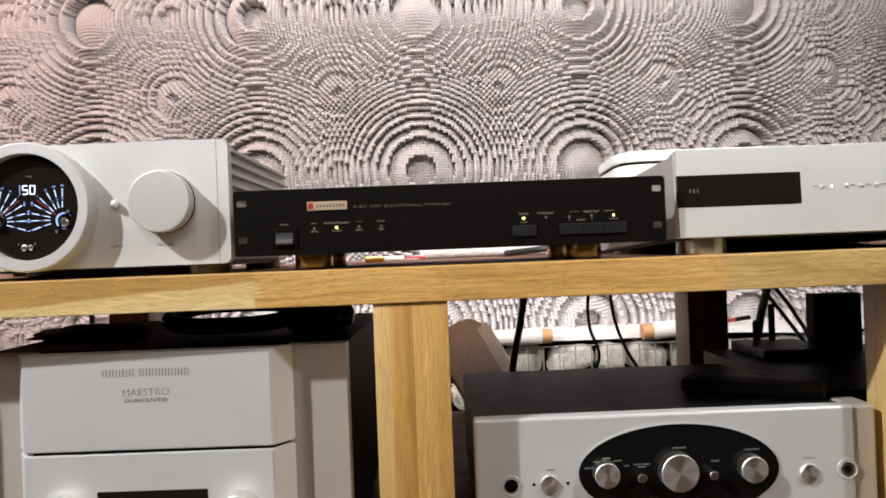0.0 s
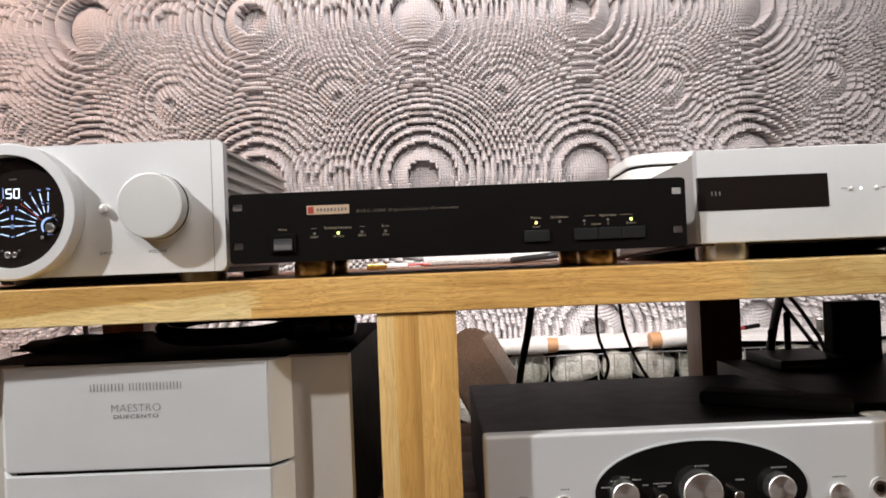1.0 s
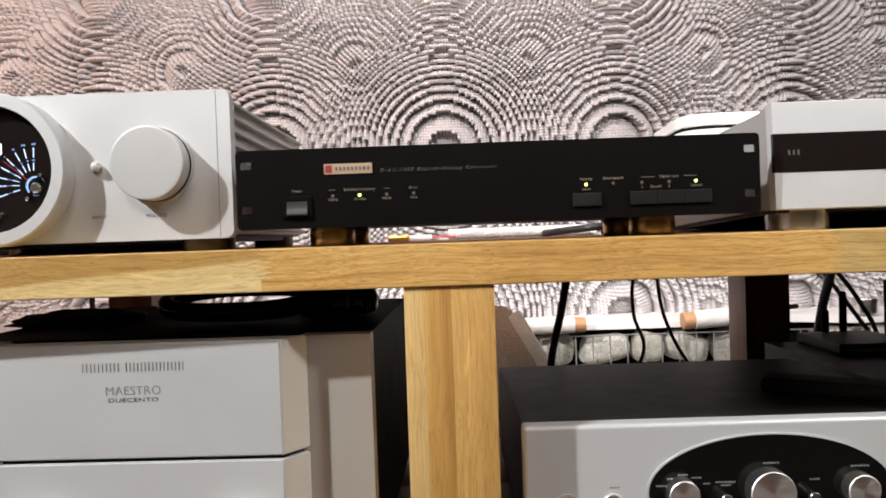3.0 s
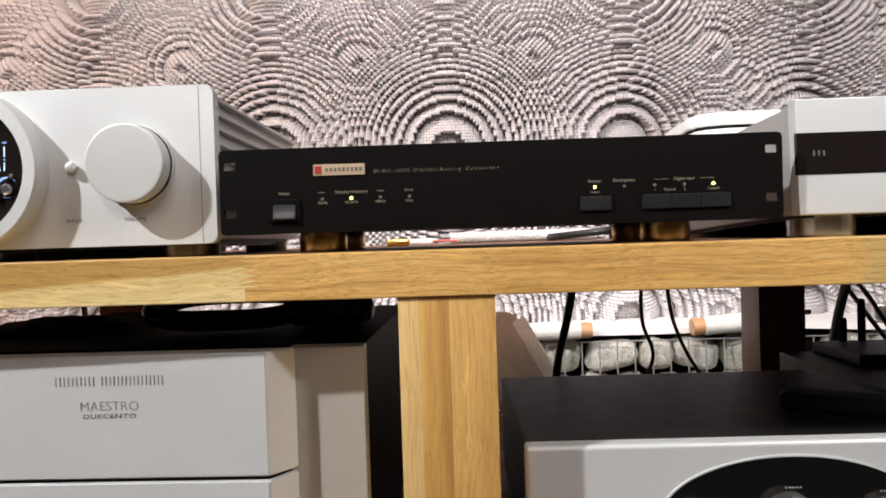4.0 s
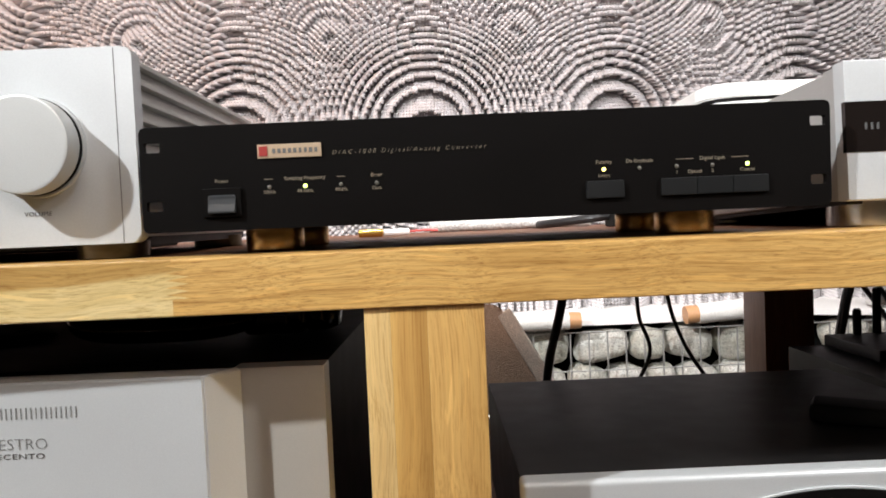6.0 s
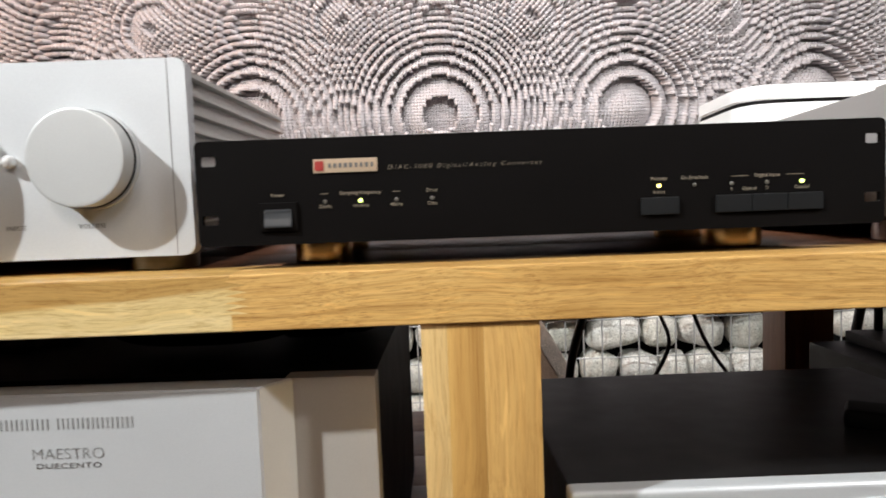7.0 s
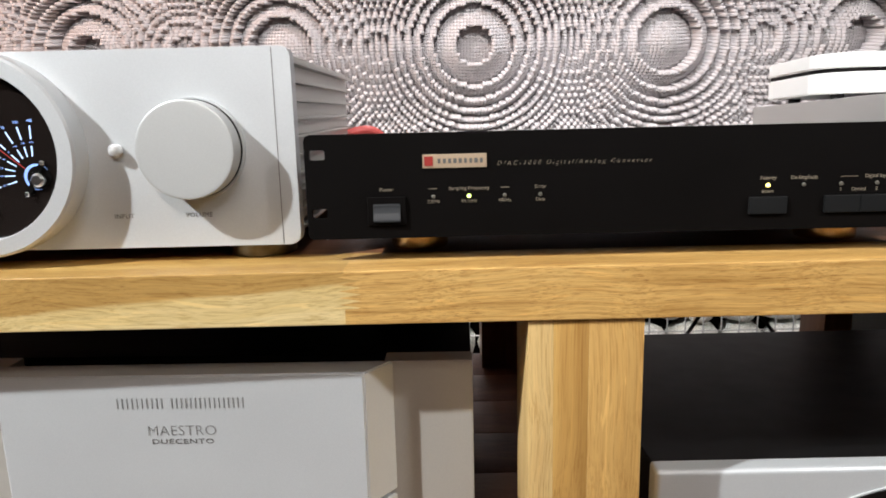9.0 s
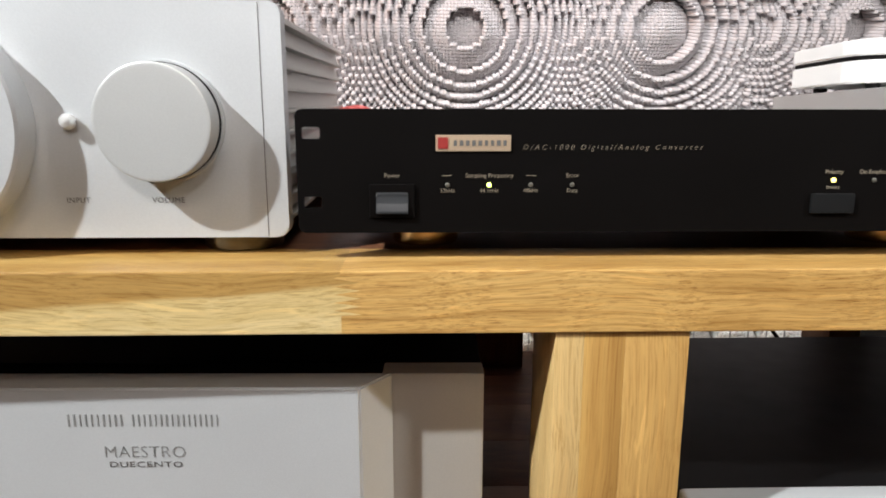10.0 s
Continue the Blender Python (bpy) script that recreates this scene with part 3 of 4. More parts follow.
knob = part("volume_knob", lathe(KX, KZ, [(0.0335, -0.004), (0.0341, -0.0036), (0.0343, -0.003), (0.0345, 0.0115)], "y", 72), SILVER_KNOB, amp, "large flat silver knob")
part("knob_gap", lathe(KX, KZ, [(0.0349, 0.0115), (0.0349, 0.0145)], "y", 72), BLACK, knob)
part("knob_base", lathe(KX, KZ, [(0.0362, 0.0145), (0.0366, AY + 0.001)], "y", 72), SILVER, knob)
part("input_knob", lathe(-0.379, 0.6735, [(0.0008, 0.0098), (0.0032, 0.0106), (0.0048, 0.0135), (0.0046, 0.0165), (0.0035, AY + 0.001)], "y", 24), POLISHED, amp, "small round silver button")
lettering("caption", "VOLUME", -0.324, AY - 0.0002, 0.6255, 0.0048, PRINT_DARK, amp, 0, 1.1)
lettering("caption", "INPUT", -0.379, AY - 0.0002, 0.6255, 0.0048, PRINT_DARK, amp, 0, 1.1)
DX, DZ = -0.466, 0.672
ring = part("meter_ring", lathe(DX, DZ, [(0.0585, 0.005), (0.0585, -0.0105), (0.0592, -0.012), (0.0695, -0.012), (0.0712, -0.0105), (0.0714, -0.004), (0.0708, AY + 0.001)], "y", 96), SILVER, amp, "round silver meter surround")
meter = part("meter_face", disc(DX, DZ, 0.0586, -0.002, 0.005, 72), BLACK_GLASS, amp, "black round meter with lit blue scales")


def segment(name, x0, z0, x1, z1, w, mat, parent):
    d = Vector((x1 - x0, z1 - z0)).normalized() * (w / 2)
    pts = [(x0 - d.y, z0 + d.x), (x0 + d.y, z0 - d.x), (x1 + d.y, z1 - d.x), (x1 - d.y, z1 + d.x)]
    return part(name, prism(pts, -0.00235, -0.002, "y"), mat, parent, smooth=False)


def digit(ch, x, z, w, h, mat):
    """A seven-segment figure."""
    on = {"5": "afgcd", "0": "abcdef"}[ch]
    lines = {"a": (0, h, w, h), "b": (w, h / 2, w, h), "c": (w, 0, w, h / 2), "d": (0, 0, w, 0), "e": (0, 0, 0, h / 2), "f": (0, h / 2, 0, h), "g": (0, h / 2, w, h / 2)}
    for s in on:
        a = lines[s]
        segment("figure_bar", x + a[0] + 0.1 * a[1] / 4, z + a[1], x + a[2] + 0.1 * a[3] / 4, z + a[3], 0.00105, mat, meter)


digit("5", -0.467, 0.6872, 0.0052, 0.0092, VFD_WHITE)
digit("0", -0.459, 0.6872, 0.0052, 0.0092, VFD_WHITE)
segment("figure_bar", -0.4702, 0.6868, -0.47, 0.6975, 0.0007, VFD_BLUE, meter)
lettering("caption", "LOAD", -0.4595, -0.0022, 0.7065, 0.0028, PRINT_DIM, meter)
for s, hub in ((1, -0.4245), (-1, -0.4985)):
    for k, (ang, word, small) in enumerate(((197, "0", "0"), (180, "0.02", "-33"), (166, "0.08", "-22"), (150, "0.28", "-11"), (134, "1", "0"), (118, "10", "+10"), (103, "100", "+20"), (88, "400", "+26"))):
        a = radians(ang if s > 0 else 180 - ang)
        ca, sa = math.cos(a), math.sin(a)
        zz = 0.6575
        segment("scale_bar", hub + 0.0135 * ca, zz + 0.0135 * sa, hub + 0.0205 * ca, zz + 0.0205 * sa, 0.00075, VFD_LINE, meter)
        segment("scale_bar", hub + 0.0255 * ca, zz + 0.0255 * sa, hub + 0.0345 * ca, zz + 0.0345 * sa, 0.0009, VFD_LINE, meter)
        turn = (90 if ang > 140 else 0) * (1 if s > 0 else -1)
        lettering("scale_figure", word, hub + 0.0378 * ca, -0.0022, zz + 0.0378 * sa, 0.0027, VFD_BLUE, meter, 0, 1.0, "CENTER", -turn)
        lettering("scale_figure", small, hub + 0.023 * ca, -0.0022, zz + 0.023 * sa, 0.0018, VFD_BLUE, meter)
    segment("pointer", hub + 0.006 * math.cos(radians(140 if s > 0 else 40)), 0.6575 + 0.006 * math.sin(radians(140)), hub + 0.036 * math.cos(radians(140 if s > 0 else 40)), 0.6575 + 0.036 * math.sin(radians(140)), 0.00035, VFD_RED, meter)
    part("pivot_ring", lathe(hub + 0.002, 0.6565, [(0.0092, -0.0025), (0.0092, -0.0019)], "y", 32), VFD_BLUE, meter, "blue glowing pivot ring")
    part("pivot_plate", lathe(hub + 0.0035, 0.656, [(0.0083, -0.003), (0.0083, -0.0019)], "y", 32), BLACK, meter)
    part("pivot_arm", prism([(hub - 0.0065, 0.6455), (hub - 0.003, 0.6432), (hub + 0.0095, 0.6655), (hub + 0.006, 0.6675)], -0.0045, -0.003, "y", 0.0003), BLACK_GLOSS, meter)
    part("pivot_screw", lathe(hub + 0.004, 0.6545, [(0.0034, -0.008), (0.0049, -0.0066), (0.0053, -0.0045)], "y", 24), STEEL, meter, "round steel pivot screw")
    for sx, sz in ((0.0078, 0.6662), (-0.0052, 0.6447)):
        part("small_screw", lathe(hub + sx, sz, [(0.0012, -0.006), (0.0018, -0.0054), (0.0019, -0.0045)], "y", 16), STEEL, meter)
for dx, r in ((-0.0095, 0.0014), (-0.0035, 0.0036), (0.0035, 0.003), (0.0085, 0.0014)):
    part("sensor_screw", lathe(DX + dx + 0.003, 0.628 + (0.004 if r < 0.002 else 0), [(r * 0.7, -0.0045), (r, -0.0038), (r, -0.0019)], "y", 20), STEEL, meter)

for ob in meter.children:
    ob.location.x -= 0.005
for ob in (ring, meter):
    ob.matrix_local = pose(DX - 0.006, 0.01, DZ + 0.0005) @ Matrix.Diagonal((1.015, 1, 1.015, 1)) @ pose(-DX, 0, -DZ)

# ---- wide silver player ----
player = thing("disc_player", "silver disc player with a dark display window on metal feet", "hi-fi unit")
PX0, PX1, PY, PZ0, PZ1 = 0.2605, 0.7005, 0.012, 0.6105, 0.7115
part("front_panel", box(PX0, PX1, PY, PY + 0.014, PZ0, PZ1, 0.0012), SILVER, player)
part("panel_rim", box(PX0 + 0.0015, PX1 - 0.0015, PY + 0.014, PY + 0.03, PZ0 + 0.001, PZ1 - 0.0015, 0.001), SILVER_DARK, player)
part("case", box(PX0 + 0.003, PX1 - 0.003, PY + 0.03, 0.445, PZ0 + 0.002, PZ1 - 0.003, 0.001), SILVER_DARK, player)
win = part("display_window", box(PX0 - 0.0004, 0.4015, PY - 0.0006, PY + 0.004, 0.645, 0.6815, 0.0003), BLACK_GLASS, player, "dark display window")
bars("window_mark", 0.279, PY - 0.0008, 0.6635, 0.013, 0.0048, 3, PRINT_FAINT, win, 5, 0.6)
for x in (0.4265, 0.4545, 0.4715, 0.489, 0.5065, 0.524):
    part("push_button", lathe(x, 0.6635, [(0.0012, PY - 0.0022), (0.0023, PY - 0.0015), (0.0026, PY)], "y", 20), POLISHED, player, "small round steel button")
part("indicator", lathe(0.437, 0.6635, [(0.0006, PY - 0.001), (0.0013, PY)], "y", 12), LED_WHITE, player, "lit white light")
for x in (0.4185, 0.4615, 0.479, 0.4965):
    bars("button_caption", x, PY - 0.0002, 0.664, 0.006, 0.0012, 4, PRINT_DARK, player, int(x * 1000))
part("under_plate", box(PX0 + 0.01, PX1 - 0.01, PY + 0.02, 0.43, PZ0 - 0.002, PZ0 + 0.002), BLACK_CASE, player)
LEAN = pose(0, PY, PZ0, -2.4) @ pose(0, -PY, -PZ0)  # the player stands on shorter rear feet
for ob in player.children:
    ob.matrix_local = LEAN
for sx in (0.30, 0.66):
    for sy, top in ((0.055, PZ0 + 0.001), (0.36, PZ0 - 0.0125)):
        part("foot", lathe(sx, sy, [(0.028, ZT), (0.029, ZT + 0.001), (0.029, top)], "z", 36), STEEL, player, "round metal foot")

hub = thing("flat_black_box", "flat black mains filter lying behind the silver amplifier", "box")
part("body", box(-0.72, -0.405, 0.38, 0.5, ZT, ZT + 0.034, 0.004, 3), RUBBER, hub)
part("front_plate", box(-0.715, -0.41, 0.377, 0.38, ZT + 0.004, ZT + 0.03, 0.001), BLACK, hub)
strip = thing("power_strip", "black power strip lying behind the disc player", "power strip")
part("body", box(0.2, 0.71, 0.45, 0.5, ZT, ZT + 0.036, 0.004, 3), RUBBER, strip)
part("socket_row", box(0.22, 0.69, 0.458, 0.492, ZT + 0.036, ZT + 0.0375), BLACK, strip)
part("lead", tube([(0.2, 0.475, ZT + 0.015), (0.17, 0.48, ZT + 0.012), (0.12, 0.56, ZT + 0.0065), (0.14, 0.7, ZT + 0.0065)], 0.006), CABLE, strip)

white_box = thing("white_box", "white plastic box with a black band on the silver player", "box")
WB = [(0.266, 0.41), (0.266, 0.312), (0.27, 0.295), (0.281, 0.2825), (0.298, 0.277), (0.32, 0.276), (0.5, 0.276), (0.5, 0.41)]
WB_IN = [(0.268, 0.408), (0.268, 0.3125), (0.2717, 0.2963), (0.2822, 0.2843), (0.2985, 0.279), (0.32, 0.278), (0.498, 0.278), (0.498, 0.408)]
part("lower_shell", prism(WB, 0.7155, 0.738, "z", 0.0015), WHITE_PLASTIC, white_box)
part("band", prism(WB_IN, 0.738, 0.7425, "z"), BLACK, white_box, "black band")
part("upper_shell", prism(WB, 0.7425, 0.7585, "z", 0.0015), WHITE_PLASTIC, white_box)
for sx in (0.29, 0.475):
    for sy in (0.295, 0.39):
        part("foot", lathe(sx, sy, [(0.007, 0.7085), (0.007, 0.7157)], "z", 20), RUBBER, white_box)
white_box.matrix_world = LEAN

# ---- power amplifier on the lower shelf ----
pamp = thing("silver_integrated_amplifier", "silver integrated amplifier with a stepped front and black case", "amplifier")
MX = -0.345
for sgn in (-1, 1):
    xs = sorted((MX + sgn * 0.2195, MX + sgn * 0.15))
    part("front_wing", box(xs[0], xs[1], 0.031, 0.052, 0.272, 0.5045, 0.0015), CHAMPAGNE, pamp)


def slab(z0, z1):
    return prism([(MX - 0.164, 0.031), (MX - 0.144, 0.005), (MX + 0.1375, 0.005), (MX + 0.1575, 0.031)], z0, z1, "z", 0.0012)


part("upper_front", slab(0.3955, 0.505), SILVER, pamp)
part("front_gap", prism([(MX - 0.15, 0.031), (MX - 0.136, 0.009), (MX + 0.136, 0.009), (MX + 0.15, 0.031)], 0.392, 0.3955, "z"), BLACK, pamp)
part("lower_front", slab(0.272, 0.392), SILVER, pamp)
part("case", box(MX - 0.2185, MX + 0.2185, 0.052, 0.43, 0.27, 0.504, 0.001), BLACK, pamp, "black steel case")
part("display_window", box(-0.408, -0.283, 0.0042, 0.006, 0.319, 0.35, 0.0004), BLACK_GLASS, pamp)
for kx in (-0.446, -0.2445):
    part("knob", lathe(kx, 0.329, [(0.0185, -0.019), (0.0195, -0.018), (0.0195, 0.0055)], "y", 48), TURNED, pamp, "turned aluminium knob")
for x, w, n, seed in ((-0.3795, 0.038, 10, 8), (-0.3275, 0.058, 16, 9)):
    bars("maker_mark", x, 0.0047, 0.4828, w, 0.0082, n, PRINT_MID, pamp, seed, 0.72, True)
lettering("title", "MAESTRO", -0.349, 0.0047, 0.4602, 0.0118, PRINT_MID, pamp, 0, 1.05, bold=-0.00022)
lettering("title", "DUECENTO", -0.349, 0.0047, 0.4515, 0.0056, PRINT_DARK, pamp, 0, 1.12, wide=1.5)
for sx in (MX - 0.17, MX + 0.17):
    for sy in (0.09, 0.39):
        part("foot", lathe(sx, sy, [(0.02, 0.26), (0.02, 0.271)], "z", 24), RUBBER, pamp)

gloss = thing("glossy_black_handle", "glossy black moulded plastic handle lying on the black case", "handle")
loop = []
for k in range(33):
    a = 2 * math.pi * k / 32
    loop.append((-0.02 + 0.088 * math.copysign(abs(math.cos(a)) ** 0.7, math.cos(a)), 0.045 * math.copysign(abs(math.sin(a)) ** 0.8, math.sin(a)), 0.0117 + 0.0111 * (1 + math.sin(a))))
part("grip", tube(loop, 0.0115, 14), BLACK_GLOSS, gloss)
part("housing", box(0.055, 0.118, -0.03, 0.04, 0.0, 0.036, 0.011, 4), BLACK_GLOSS, gloss)
part("knuckle", lathe(0.125, 0.005, [(0.012, 0.0), (0.022, 0.004), (0.024, 0.02), (0.018, 0.033), (0.008, 0.037)], "z", 28), BLACK_GLOSS, gloss)
part("trigger", box(0.072, 0.1, -0.036, -0.028, 0.01, 0.02, 0.003, 2), BUTTON, gloss)
gloss.location = (-0.285, 0.21, 0.505)
pamp.matrix_world = pose(MX, 0.034, 0, 0, 0, -1.2) @ pose(-MX, -0.03, 0)
cloth = thing("black_cloth_cap", "crumpled black cloth lying on the black case", "cloth")
bm = bmesh.new()
bmesh.ops.create_icosphere(bm, subdivisions=4, radius=1)
for v in bm.verts:
    k = 1 + 0.25 * noise.noise(v.co * 2.2) + 0.08 * noise.noise(v.co * 6)
    v.co = Vector((v.co.x * 0.075 * k, v.co.y * 0.06 * k, max(v.co.z, -0.2) * 0.013 * k + 0.0026))
    v.co.z = max(v.co.z, 0.0)
part("fabric", bm, RUBBER, cloth)
cloth.location = (-0.515, 0.22, 0.505)

# ---- preamplifier with oval panel ----
pre = thing("silver_preamplifier", "silver preamplifier with a black oval control panel and black case", "amplifier")
RX0, RX1, RY, RZ0, RZ1 = 0.018, 0.4565, 0.02, 0.277, 0.4115


def oval(cx, cz, a, b, n=72):
    return [(cx + a * math.cos(2 * math.pi * i / n), cz + b * math.sin(2 * math.pi * i / n)) for i in range(n)]


part("front_panel", box(RX0, RX1, RY, RY + 0.02, RZ0, RZ1, 0.005, 4), SILVER, pre)
part("side_cheek", box(RX1 - 0.003, RX1 + 0.0275, RY + 0.004, RY + 0.05, RZ0 + 0.001, RZ1 - 0.001, 0.006, 4), CHAMPAGNE, pre)
part("case", prism([(RY + 0.02, RZ0 + 0.003), (0.4, RZ0 - 0.005), (0.4, 0.3975), (RY + 0.02, 0.4085)], RX0 + 0.002, RX1 - 0.002, "x", 0.001), BLACK_CASE, pre, "black steel case sloping to the back")
part("oval_rim", prism(oval(0.251, 0.3445, 0.1168, 0.0549), RY - 0.0012, RY + 0.002, "y"), SILVER, pre)
panel = part("oval_panel", prism(oval(0.251, 0.3445, 0.115, 0.0535), RY - 0.0022, RY + 0.001, "y"), BLACK_GLOSS, pre, "black oval control panel")
for x, r, d in ((0.166, 0.0142, 0.016), (0.2475, 0.0212, 0.018), (0.3324, 0.015, 0.016)):
    part("knob", lathe(x, 0.3464, [(r - 0.0008, RY - d), (r, RY - d + 0.0008), (r, RY)], "y", 48), TURNED, pre, "turned aluminium knob")
for x in (0.2052, 0.2864):
    part("toggle", lathe(x, 0.3415, [(0.0045, RY - 0.016), (0.0052, RY - 0.015), (0.004, RY - 0.002), (0.004, RY)], "y", 24), STEEL, pre, "small steel toggle")
for x, z in ((0.1023, 0.3343), (0.4009, 0.3349)):
    part("push_button", lathe(x, z, [(0.0102, RY - 0.003), (0.0108, RY - 0.0022), (0.0108, RY)], "y", 32), TURNED, pre, "round aluminium button")
for x, z in ((0.0585, 0.3345), (0.4455, 0.3385)):
    part("socket_ring", lathe(x, z, [(0.0108, RY - 0.0004), (0.0113, RY - 0.0012), (0.0118, RY)], "y", 36), POLISHED, pre)
part("socket", lathe(0.0585, 0.3345, [(0.0075, RY - 0.0014), (0.008, RY)], "y", 32), BLACK, pre, "black round sensor")
part("socket", lathe(0.4455, 0.3385, [(0.0078, RY - 0.0015), (0.0085, RY)], "y", 32), STEEL, pre, "steel headphone socket")
part("socket_hole", lathe(0.4455, 0.3385, [(0.0045, RY - 0.0018), (0.0045, RY - 0.0014)], "y", 24), BLACK, pre)
for x in (0.0845, 0.1235):
    part("indicator", lathe(x, 0.335, [(0.0018, RY - 0.0006), (0.0018, RY)], "y", 16), BLACK, pre)
for x, z, w, m, n in ((0.252, 0.371, 0.016, PRINT_MID, 5), (0.3355, 0.366, 0.018, PRINT_MID, 6), (0.2085, 0.354, 0.02, PRINT_MID, 8), (0.2085, 0.351, 0.01, PRINT_MID, 4), (0.2925, 0.3545, 0.01, PRINT_MID, 4), (0.104, 0.351, 0.01, PRINT_DARK, 4), (0.402, 0.3525, 0.016, PRINT_DARK, 7), (0.148, 0.352, 0.011, PRINT_MID, 5), (0.156, 0.3585, 0.006, PRINT_MID, 2), (0.1685, 0.362, 0.01, PRINT_MID, 4), (0.181, 0.359, 0.01, PRINT_MID, 4), (0.1905, 0.353, 0.007, PRINT_MID, 3)):
    bars("caption_bar", x, RY - 0.0024 if m is PRINT_MID else RY - 0.0002, z, w, 0.0014, n, m, pre, int(x * 1e4))
for sx in (0.06, 0.41):
    for sy in (0.06, 0.34):
        part("foot", lathe(sx, sy, [(0.016, 0.26), (0.016, RZ0 + 0.002 if sy < 0.1 else RZ0 - 0.0035)], "z", 24), RUBBER, pre)

remote = thing("remote_control", "black remote control lying on the preamplifier", "remote control")
part("body", box(-0.085, 0.085, -0.022, 0.022, 0.0, 0.018, 0.007, 3), RUBBER, remote)
remote.matrix_world = pose(0.385, 0.125, 0.4057, 0, 0, -32) @ pose(0, 0, 0, -1.4)

# ---- things behind the preamplifier ----
unit = thing("black_component", "wide black metal component standing on the lower shelf", "hi-fi unit")
part("case", box(0.4925, 0.92, 0.175, 0.57, 0.268, 0.394, 0.0015), BLACK_CASE, unit)
part("front_panel", box(0.4915, 0.921, 0.165, 0.175, 0.267, 0.395, 0.001), BLACK, unit)
for sx in (0.52, 0.89):
    for sy in (0.21, 0.54):
        part("foot", lathe(sx, sy, [(0.014, 0.26), (0.014, 0.27)], "z", 20), RUBBER, unit)
tall = thing("tall_black_box", "tall black box standing on the black component", "box")
part("body", box(0.674, 0.762, 0.5, 0.53, 0.394, 0.4995, 0.002), BLACK, tall)
part("front_grille", box(0.678, 0.758, 0.497, 0.5, 0.399, 0.4945, 0.001), RUBBER, tall)
router = thing("network_router", "flat black network router with aerials and plugged leads", "router")
part("body", box(0.545, 0.668, 0.43, 0.566, 0.394, 0.411, 0.003), BLACK_CASE, router)
part("label_strip", box(0.555, 0.62, 0.4292, 0.4302, 0.398, 0.402), PRINT_DIM, router, "pale strip of sockets")
for ax, ay, top in ((0.59, 0.555, 0.45), (0.622, 0.558, 0.48)):
    part("aerial", lathe(ax, ay, [(0.006, 0.41), (0.006, top - 0.004), (0.004, top)], "z", 12), RUBBER, router)

plush = thing("plush_board", "brown plush board with a pale edge leaning behind the rack", "cushion")
outline = [(-0.13, 0.0), (0.0, 0.0)] + [(-0.045 + 0.045 * math.cos(radians(a)), 0.42 + 0.045 * math.sin(radians(a))) for a in range(0, 91, 15)] + [(-0.13, 0.465)]
part("pad", prism(outline, -0.018, 0.018, "y", 0.007), PLUSH, plush)
part("edge_trim", box(-0.02, 0.012, -0.0195, 0.0165, 0.004, 0.428, 0.007, 3), PLUSH_PALE, plush, "pale fuzzy edge")
fur = bmesh.new()
rnd = random.Random(7)
for k in range(2600):
    if rnd.random() < 0.55:
        p, d = Vector((rnd.uniform(-0.118, 0.008), -0.017, rnd.uniform(0.0, 0.44))), Vector((rnd.uniform(-0.6, 0.6), -0.7, rnd.uniform(-0.7, 0.5)))
    else:
        p, d = Vector((0.008, rnd.uniform(-0.015, 0.015), rnd.uniform(0.004, 0.43))), Vector((0.9, rnd.uniform(-0.6, 0.6), rnd.uniform(-0.6, 0.6)))
    d = d.normalized() * rnd.uniform(0.003, 0.0065)
    w = d.cross(Vector((rnd.random(), rnd.random(), rnd.random()))).normalized() * 0.0005
    fur.faces.new([fur.verts.new(p - w), fur.verts.new(p + w), fur.verts.new(p + d)])
tagged(part("pile", fur, PLUSH_PALE, plush, "pale fuzzy pile", False), kind="stuff")
plush.matrix_world = pose(0.291, 0.8, 0.0582, -10, -29, 0)

CABLES = [
    ("power_cable", 0.0065, [(0.138, 0.45, 0.548), (0.132, 0.5, 0.47), (0.12, 0.55, 0.38), (0.118, 0.6, 0.262)]),
    ("signal_cable", 0.0035, [(0.325, 0.68, 0.548), (0.302, 0.7, 0.5), (0.304, 0.71, 0.43), (0.322, 0.715, 0.36), (0.27, 0.72, 0.262)]),
    ("signal_cable", 0.0035, [(0.343, 0.68, 0.548), (0.35, 0.7, 0.48), (0.365, 0.71, 0.42), (0.398, 0.715, 0.35), (0.46, 0.71, 0.262)]),
    ("power_cable", 0.0055, [(-0.78, 0.74, 0.5905), (-0.772, 0.76, 0.55), (-0.785, 0.77, 0.48), (-0.77, 0.78, 0.3), (-0.77, 0.78, 0.0)]),
    ("power_cable", 0.009, [(0.735, 0.755, 0.62), (0.715, 0.765, 0.5), (0.692, 0.775, 0.38), (0.64, 0.79, 0.0)]),
    ("signal_cable", 0.0045, [(0.62, 0.755, 0.61), (0.7, 0.78, 0.51), (0.795, 0.8, 0.39), (0.93, 0.8, 0.2), (1.0, 0.8, 0.0)]),
    ("signal_cable", 0.0045, [(0.655, 0.755, 0.61), (0.725, 0.79, 0.52), (0.79, 0.8, 0.435), (0.84, 0.81, 0.33), (0.9, 0.81, 0.0)]),
]
for name, r, pts in CABLES:
    c = thing(name, "black cable hanging behind the shelves" if r < 0.006 else "thick black cable hanging behind the shelves", "cable", "hanging cables")
    part("sheath", tube(pts, r), CABLE, c)
lead = thing("red_lead", "red cable curving out behind the silver amplifier", "cable")
part("sheath", tube([(-0.275, 0.355, 0.664), (-0.25, 0.372, 0.674), (-0.228, 0.38, 0.672), (-0.205, 0.385, 0.645), (-0.195, 0.385, 0.5995)], 0.0055), PINK, lead)

